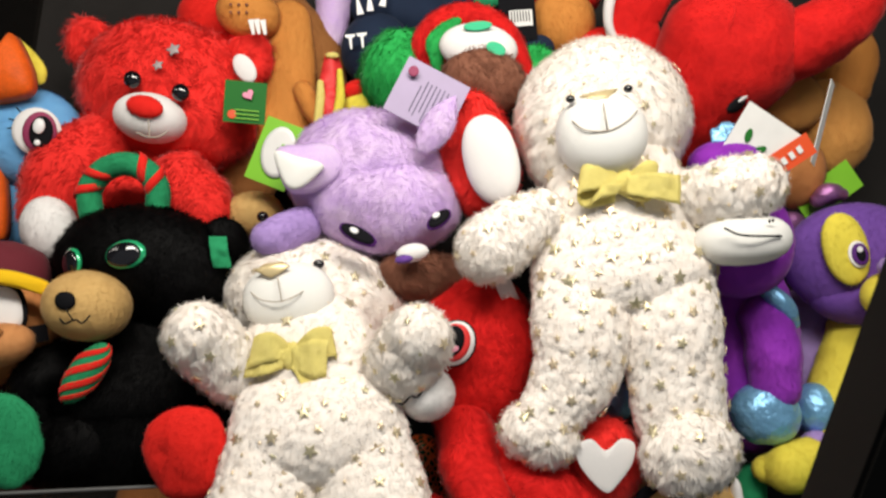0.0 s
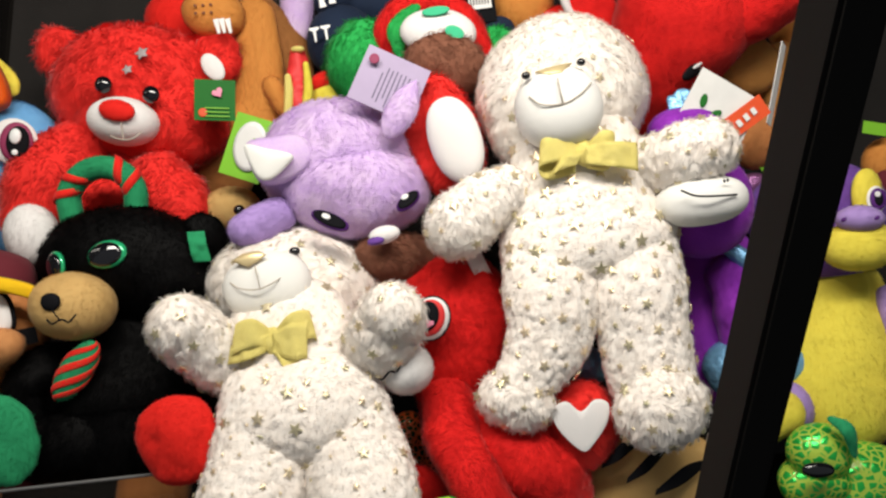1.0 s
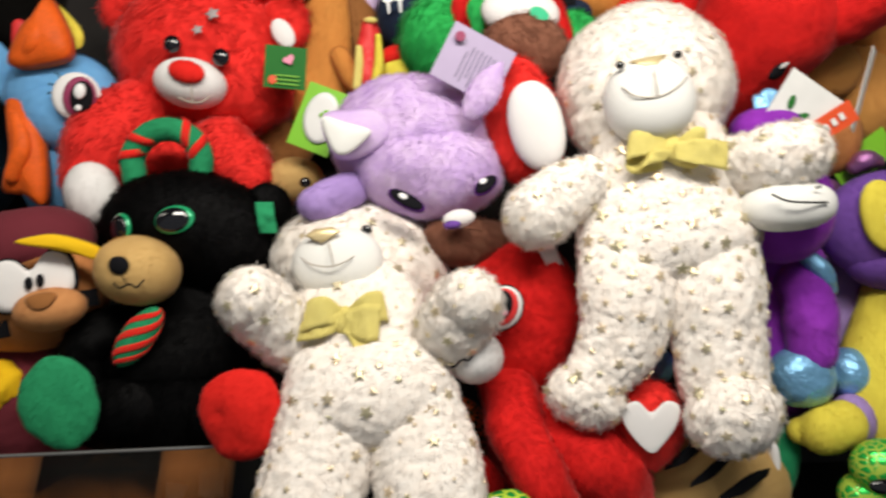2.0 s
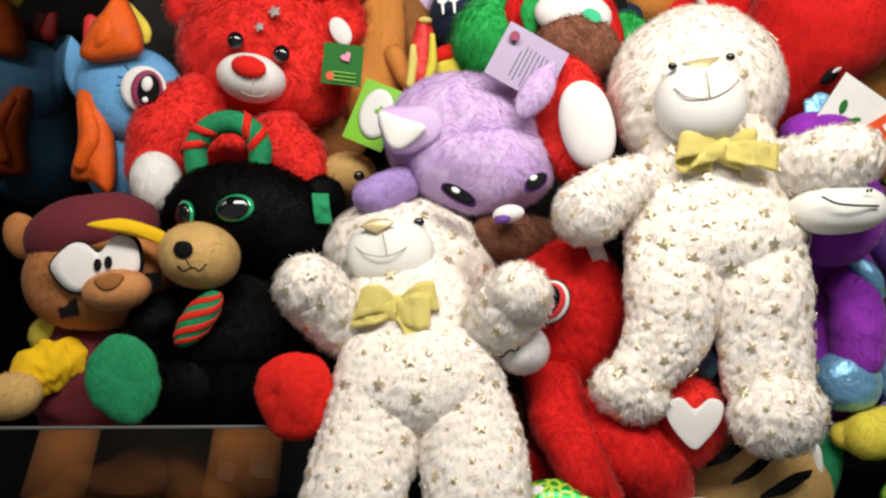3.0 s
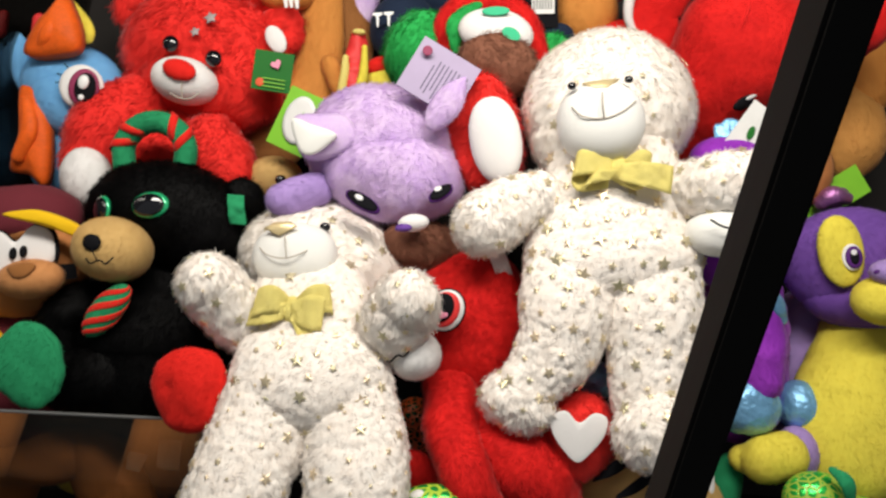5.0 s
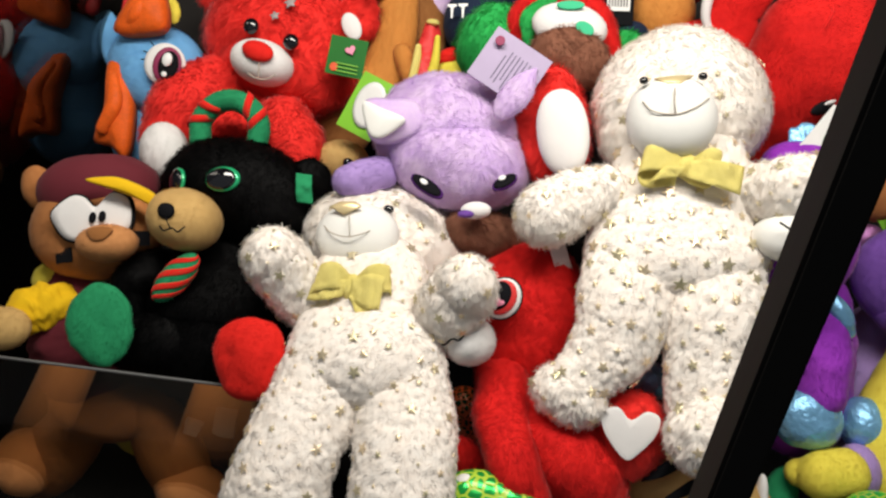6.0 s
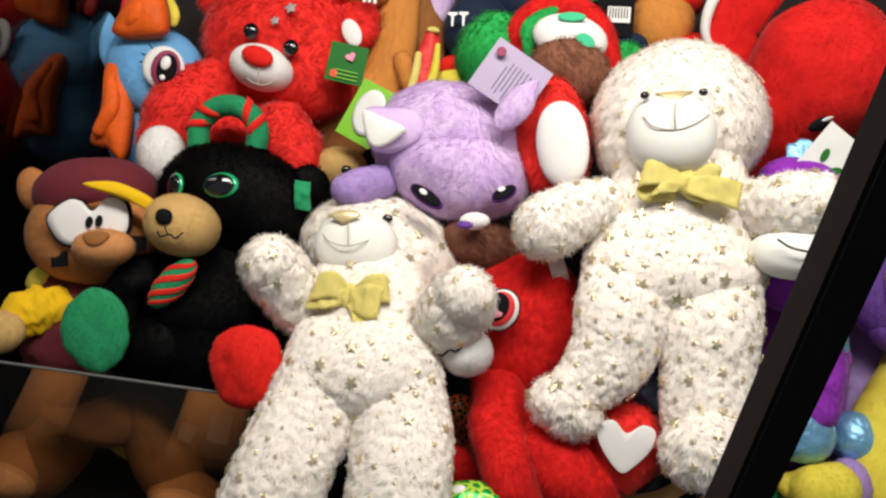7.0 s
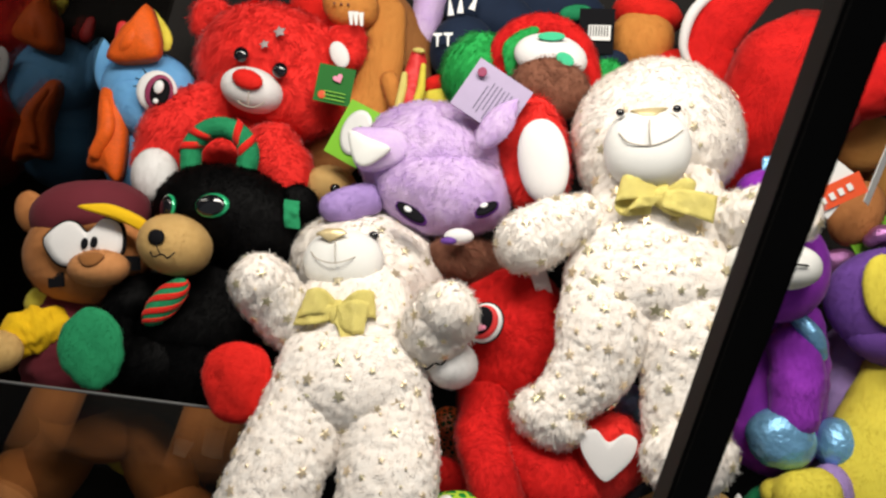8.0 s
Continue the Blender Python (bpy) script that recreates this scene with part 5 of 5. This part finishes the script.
part("card", Slab((0.463, 0.150, -0.095), (0.0175, 0.090, 0.0008), (0, 50, -15)), CARD_WHITE, tag, smooth=False)

tag = thing("swing_tag", (0.5, 0.06, -0.16), "lime green card tag with a sequin patch", "tag")
part("card", Slab((0.5030, 0.0830, -0.158), (0.0820, 0.0360, 0.0009), (0, 6, 34)), CARD_LIME, tag, smooth=False)
disc("print", (0.5060, 0.0800, -0.155), 0.0150, 0.0105, MAGENTA, tag, (0, 6, 34), 0.0006, 0.0008, "magenta sequin oval")

# ---- violet monkey with blue foil feet ----
toy = thing("plush_monkey", (0.3848, -0.1781, -0.08), "violet velour monkey with shiny blue foil feet", "plush toy")
part("head", E((0.3528, 0.0235, -0.05), (0.0527, 0.0544, 0.0355), (0, 0, 0), power=0.95), VIOLET, toy)
part("brow", E((0.3527, 0.1042, -0.075), (0.0414, 0.0249, 0.0266), (0, 0, 0)), VIOLET, toy)
muzzle = part("muzzle", E((0.3336, 0.0246, 0), (0.0438, 0.0235, 0.0315), (0, 0, 4), power=0.88), IVORY, toy, "grey white velour muzzle")
stitch("mouth", [(0.3027, 0.034, 0.035), (0.3135, 0.0283, 0.039), (0.3311, 0.0268, 0.039), (0.3545, 0.0271, 0.031)], 0.001, THREAD, muzzle)
for c in ((0.3433, 0.0402, 0.033), (0.3464, 0.0407, 0.033)):
    part("nostril", E(c, (0.0012, 0.0016, 0.001)), THREAD, muzzle)
part("torso", Tube([((0.392, -0.0432, -0.12), 0.0464), ((0.3951, -0.0996, -0.12), 0.052), ((0.3951, -0.1497, -0.12), 0.052)], flat=0.7, lump=0.003), VIOLET, toy)
part("arm", Tube([((0.3932, -0.0534, -0.085), 0.0262), ((0.3971, -0.0882, -0.075), 0.0282), ((0.3989, -0.1237, -0.075), 0.0259)], lump=0.003), VIOLET, toy)
part("foot", E((0.3882, -0.1503, -0.075), (0.0355, 0.0325, 0.0266), (0, 0, -8), 0.002, 50), BLUE_FOIL, toy, "crinkled blue foil foot")
part("foot", E((0.4545, -0.1521, -0.1), (0.0269, 0.0281, 0.0244), (0, 0, 0), 0.002, 50), BLUE_FOIL, toy, "crinkled blue foil foot")
part("scarf", Tube([((0.3857, -0.0218, -0.07), 0.0082), ((0.4037, -0.0403, -0.065), 0.0104), ((0.4151, -0.0582, -0.07), 0.0071)]), BLUE_FOIL, toy, "blue foil scarf")
part("leg_end", E((0.2298, -0.1341, -0.06), (0.0197, 0.0197, 0.0139)), BLUE_FOIL, toy, "blue foil glimpse")

# ---- violet and yellow dragon ----
toy = thing("plush_dragon", (0.4849, -0.2816, -0.14), "blue violet dragon with lemon belly and foil horns", "plush toy")
part("head", E((0.508, 0.0051, -0.1131), (0.080, 0.0617, 0.0416), (0, 0, 0), form=E((0.5176, -0.0329, -0.1081), (0.0651, 0.0326, 0.0344), (0, 0, 0))), GRAPE, toy)
part("snout", E((0.5162, -0.0308, -0.0532), (0.0386, 0.0257, 0.0263), (0, 0, 0), power=0.95), YELLOW, toy, "lemon velour jaw")
snout = part("nose_bridge", E((0.511, -0.0029, -0.0403), (0.0241, 0.0138, 0.0184), (0, 0, -4)), LAVENDER, toy, "lavender velour snout")
for c in ((0.4787, -0.0025, -0.0134), (0.5113, -0.0031, -0.0122)):
    part("nostril", E(c, (0.003, 0.002, 0.002), (0, 0, 30)), EYE_PURPLE, snout)
for c, g, s in (((0.4745, 0.0170, -0.0765), 1.35, 1), ((0.538, 0.0225, -0.0690), 1.0, -1)):
    eye = part("eye_patch", E(c, (0.0174 * g, 0.0279 * g, 0.010), (-6, 12 if s < 0 else 0, 10 * s), power=0.95), YELLOW, toy, "lemon velour eye patch")
    c = off(c, 0.007 if s > 0 else 0.003, -0.006, 0.011)
    disc("eye", c, 0.0104, 0.0139, WHITE_NAP, eye, (-6, 0, 8 * s), 0.001, label="embroidered purple eye")
    disc("iris", off(c, 0.001, 0, 0.0016), 0.0087, 0.0116, EYE_PURPLE, eye, (-6, 0, 8 * s), 0.001)
    disc("pupil", off(c, 0.001, 0, 0.0030), 0.0046, 0.007, THREAD, eye, (-6, 0, 8 * s), 0.001)
    disc("glint", off(c, -0.001, 0.005, 0.0044), 0.0029, 0.0029, GLOSS_WHITE, eye)
part("horn", Tube([((0.4816, 0.0719, -0.1403), 0.0088), ((0.491, 0.0799, -0.136), 0.0111), ((0.5092, 0.0786, -0.1423), 0.0075)]), MAGENTA, toy, "magenta sequin foil horn")
part("wing", E((0.4547, 0.0453, -0.1582), (0.0218, 0.0141, 0.009), (0, 0, 20)), MAGENTA, toy, "magenta sequin foil wing")
part("belly", Tube([((0.530, -0.088, -0.1227), 0.052), ((0.5165, -0.143, -0.1084), 0.065), ((0.511, -0.1877, -0.0987), 0.067)], flat=0.7, lump=0.003), YELLOW, toy, "lemon velour belly")
part("back", Tube([((0.4994, -0.0601, -0.1906), 0.036), ((0.4904, -0.1258, -0.1793), 0.046), ((0.5098, -0.2033, -0.1801), 0.05)]), LAVENDER, toy, "lavender velour back")
part("arm", Tube([((0.5665, -0.0917, -0.0865), 0.0159), ((0.5717, -0.1398, -0.0765), 0.0181)]), LAVENDER, toy)
part("foot", Tube([((0.3875, -0.207, -0.076), 0.0128), ((0.404, -0.2046, -0.0672), 0.0252), ((0.4267, -0.1998, -0.0689), 0.0252)], lump=0.002), YELLOW, toy, "lemon velour foot")
part("ankle", E((0.4459, -0.1982, -0.0803), (0.0222, 0.028, 0.0234), (0, 0, 10)), LAVENDER, toy, "lavender velour ankle")
part("ear_lining", E((0.4414, 0.0217, -0.167), (0.0143, 0.0182, 0.0091), (0, 0, 30)), YELLOW, toy)
toy = thing("plush_duck", (0.649, 0.0357, -0.2033), "amber plush toy with a lime card tag", "plush toy")
part("body", E((0.6546, 0.0635, -0.203), (0.0351, 0.0323, 0.0246), (0, 0, -20)), AMBER, toy)
part("wing", E((0.6378, 0.0381, -0.1837), (0.0151, 0.0179, 0.0096), (0, 0, 40)), MAROON, toy, "maroon cloth wing")
part("card_tag", Slab((0.6199, 0.1046, -0.1741), (0.0299, 0.015, 0.0008), (0, 0, -12)), CARD_LIME, toy, "lime green card", smooth=False)

# ---- foil lizards and the striped toy at the bottom ----
toy = thing("plush_lizard", (0.4439, -0.2774, -0.0314), "green foil lizard with shiny cracked scales", "plush toy")
part("head", E((0.4393, -0.2277, -0.0165), (0.0321, 0.0288, 0.0249), (0, 0, -10), 0.002, 30), LIZARD, toy)
part("body", E((0.4845, -0.2664, -0.0399), (0.0573, 0.0389, 0.0344), (0, 0, 6), 0.003, 30), LIZARD, toy)
part("jaw", E((0.4369, -0.2584, -0.0266), (0.037, 0.0281, 0.0253), (0, 0, 6), 0.003, 30), LIZARD, toy)
part("crest", Tube([((0.439, -0.1899, 0.0087), 0.0032), ((0.4486, -0.1989, 0.019), 0.0068), ((0.4562, -0.2235, 0.0142), 0.0032)], flat=0.5), GREEN_FELT, toy, "green felt crest")
part("eye", E((0.4187, -0.2337, 0.0178), (0.0158, 0.0074, 0.0053), (0, 0, -5)), GLOSS_BLACK, toy, "dark glossy eye")
toy = thing("plush_lizard", (0.0828, -0.2415, 0.071), "lime foil lizard lying below the cream bear", "plush toy")
part("body", E((0.0832, -0.2517, 0.0359), (0.0505, 0.0268, 0.0206), (0, 0, -6), 0.003, 30), LIZARD_LIME, toy)
part("paw", E((0.057, -0.2343, 0.0418), (0.0098, 0.0067, 0.0067), (0, 0, 10)), WHITE_NAP, toy, "white plush toe")
toy = thing("plush_lizard", (0.0455, -0.2349, -0.0857), "orange and black foil scales between the toys", "plush toy")
part("body", E((0.0377, -0.2321, -0.1453), (0.0328, 0.0493, 0.0263)), EMBER, toy)
toy = thing("plush_tiger", (0.2859, -0.2594, -0.04), "tan striped plush tiger under the cream bear", "plush toy")
body = part("body", E((0.2802, -0.2646, -0.055), (0.0865, 0.0605, 0.0404), (0, 0, 8)), TAN, toy)
for a, b, c in (((0.2213, -0.2202, -0.005), (0.2394, -0.2038, 0.005), (0.2616, -0.196, -0.005)), ((0.2403, -0.2313, 0.01), (0.2621, -0.2139, 0.015), (0.2845, -0.2022, 0.005)), ((0.2666, -0.2445, 0.01), (0.293, -0.2313, 0.01), (0.3231, -0.2272, -0.01))):
    part("stripe", Ribbon([a, b, c], [0.0053, 0.0179, 0.0074], (0.3, 1, 0)), THREAD, body, "black felt stripe")
part("chest", E((0.3436, -0.2315, -0.045), (0.0063, 0.0239, 0.0102), (0, 0, 0), 0.002, 80), WHITE_NAP, toy, "white plush chest")
part("muzzle", E((0.2113, -0.2735, 0.01), (0.0316, 0.0263, 0.0211)), WHITE_NAP, toy, "white plush muzzle")
toy = thing("plush_turtle", (0.3885, -0.2621, -0.1), "dark green plush limb in shadow", "plush toy")
part("body", E((0.3794, -0.2499, -0.1), (0.0183, 0.0428, 0.0183), (0, 0, -10)), GREEN_FELT, toy)
toy = thing("plush_shark", (-0.1975, -0.3021, -0.0352), "navy plush toy with a white sewn-in label", "plush toy")
part("body", E((-0.2382, -0.2878, -0.1413), (0.0646, 0.0544, 0.0306), (0, 0, 0), 0.003, 40), NAVY, toy)
part("label_flap", Ribbon([(-0.2325, -0.2479, -0.0771), (-0.2215, -0.2503, -0.0754), (-0.2087, -0.2513, -0.08)], 0.0328, (0.05, 1, 0)), CARD_WHITE, toy, "white sewn-in label")
part("label_flap", Ribbon([(-0.2701, -0.2614, -0.0825), (-0.2582, -0.2619, -0.0789), (-0.2493, -0.2645, -0.0819)], 0.0206, (0.4, 0.9, 0)), CARD_WHITE, toy, "white sewn-in label")
part("fin", E((-0.3574, -0.3019, -0.1368), (0.0344, 0.0179, 0.0137), (0, 0, -30)), YELLOW, toy, "yellow plush fin")
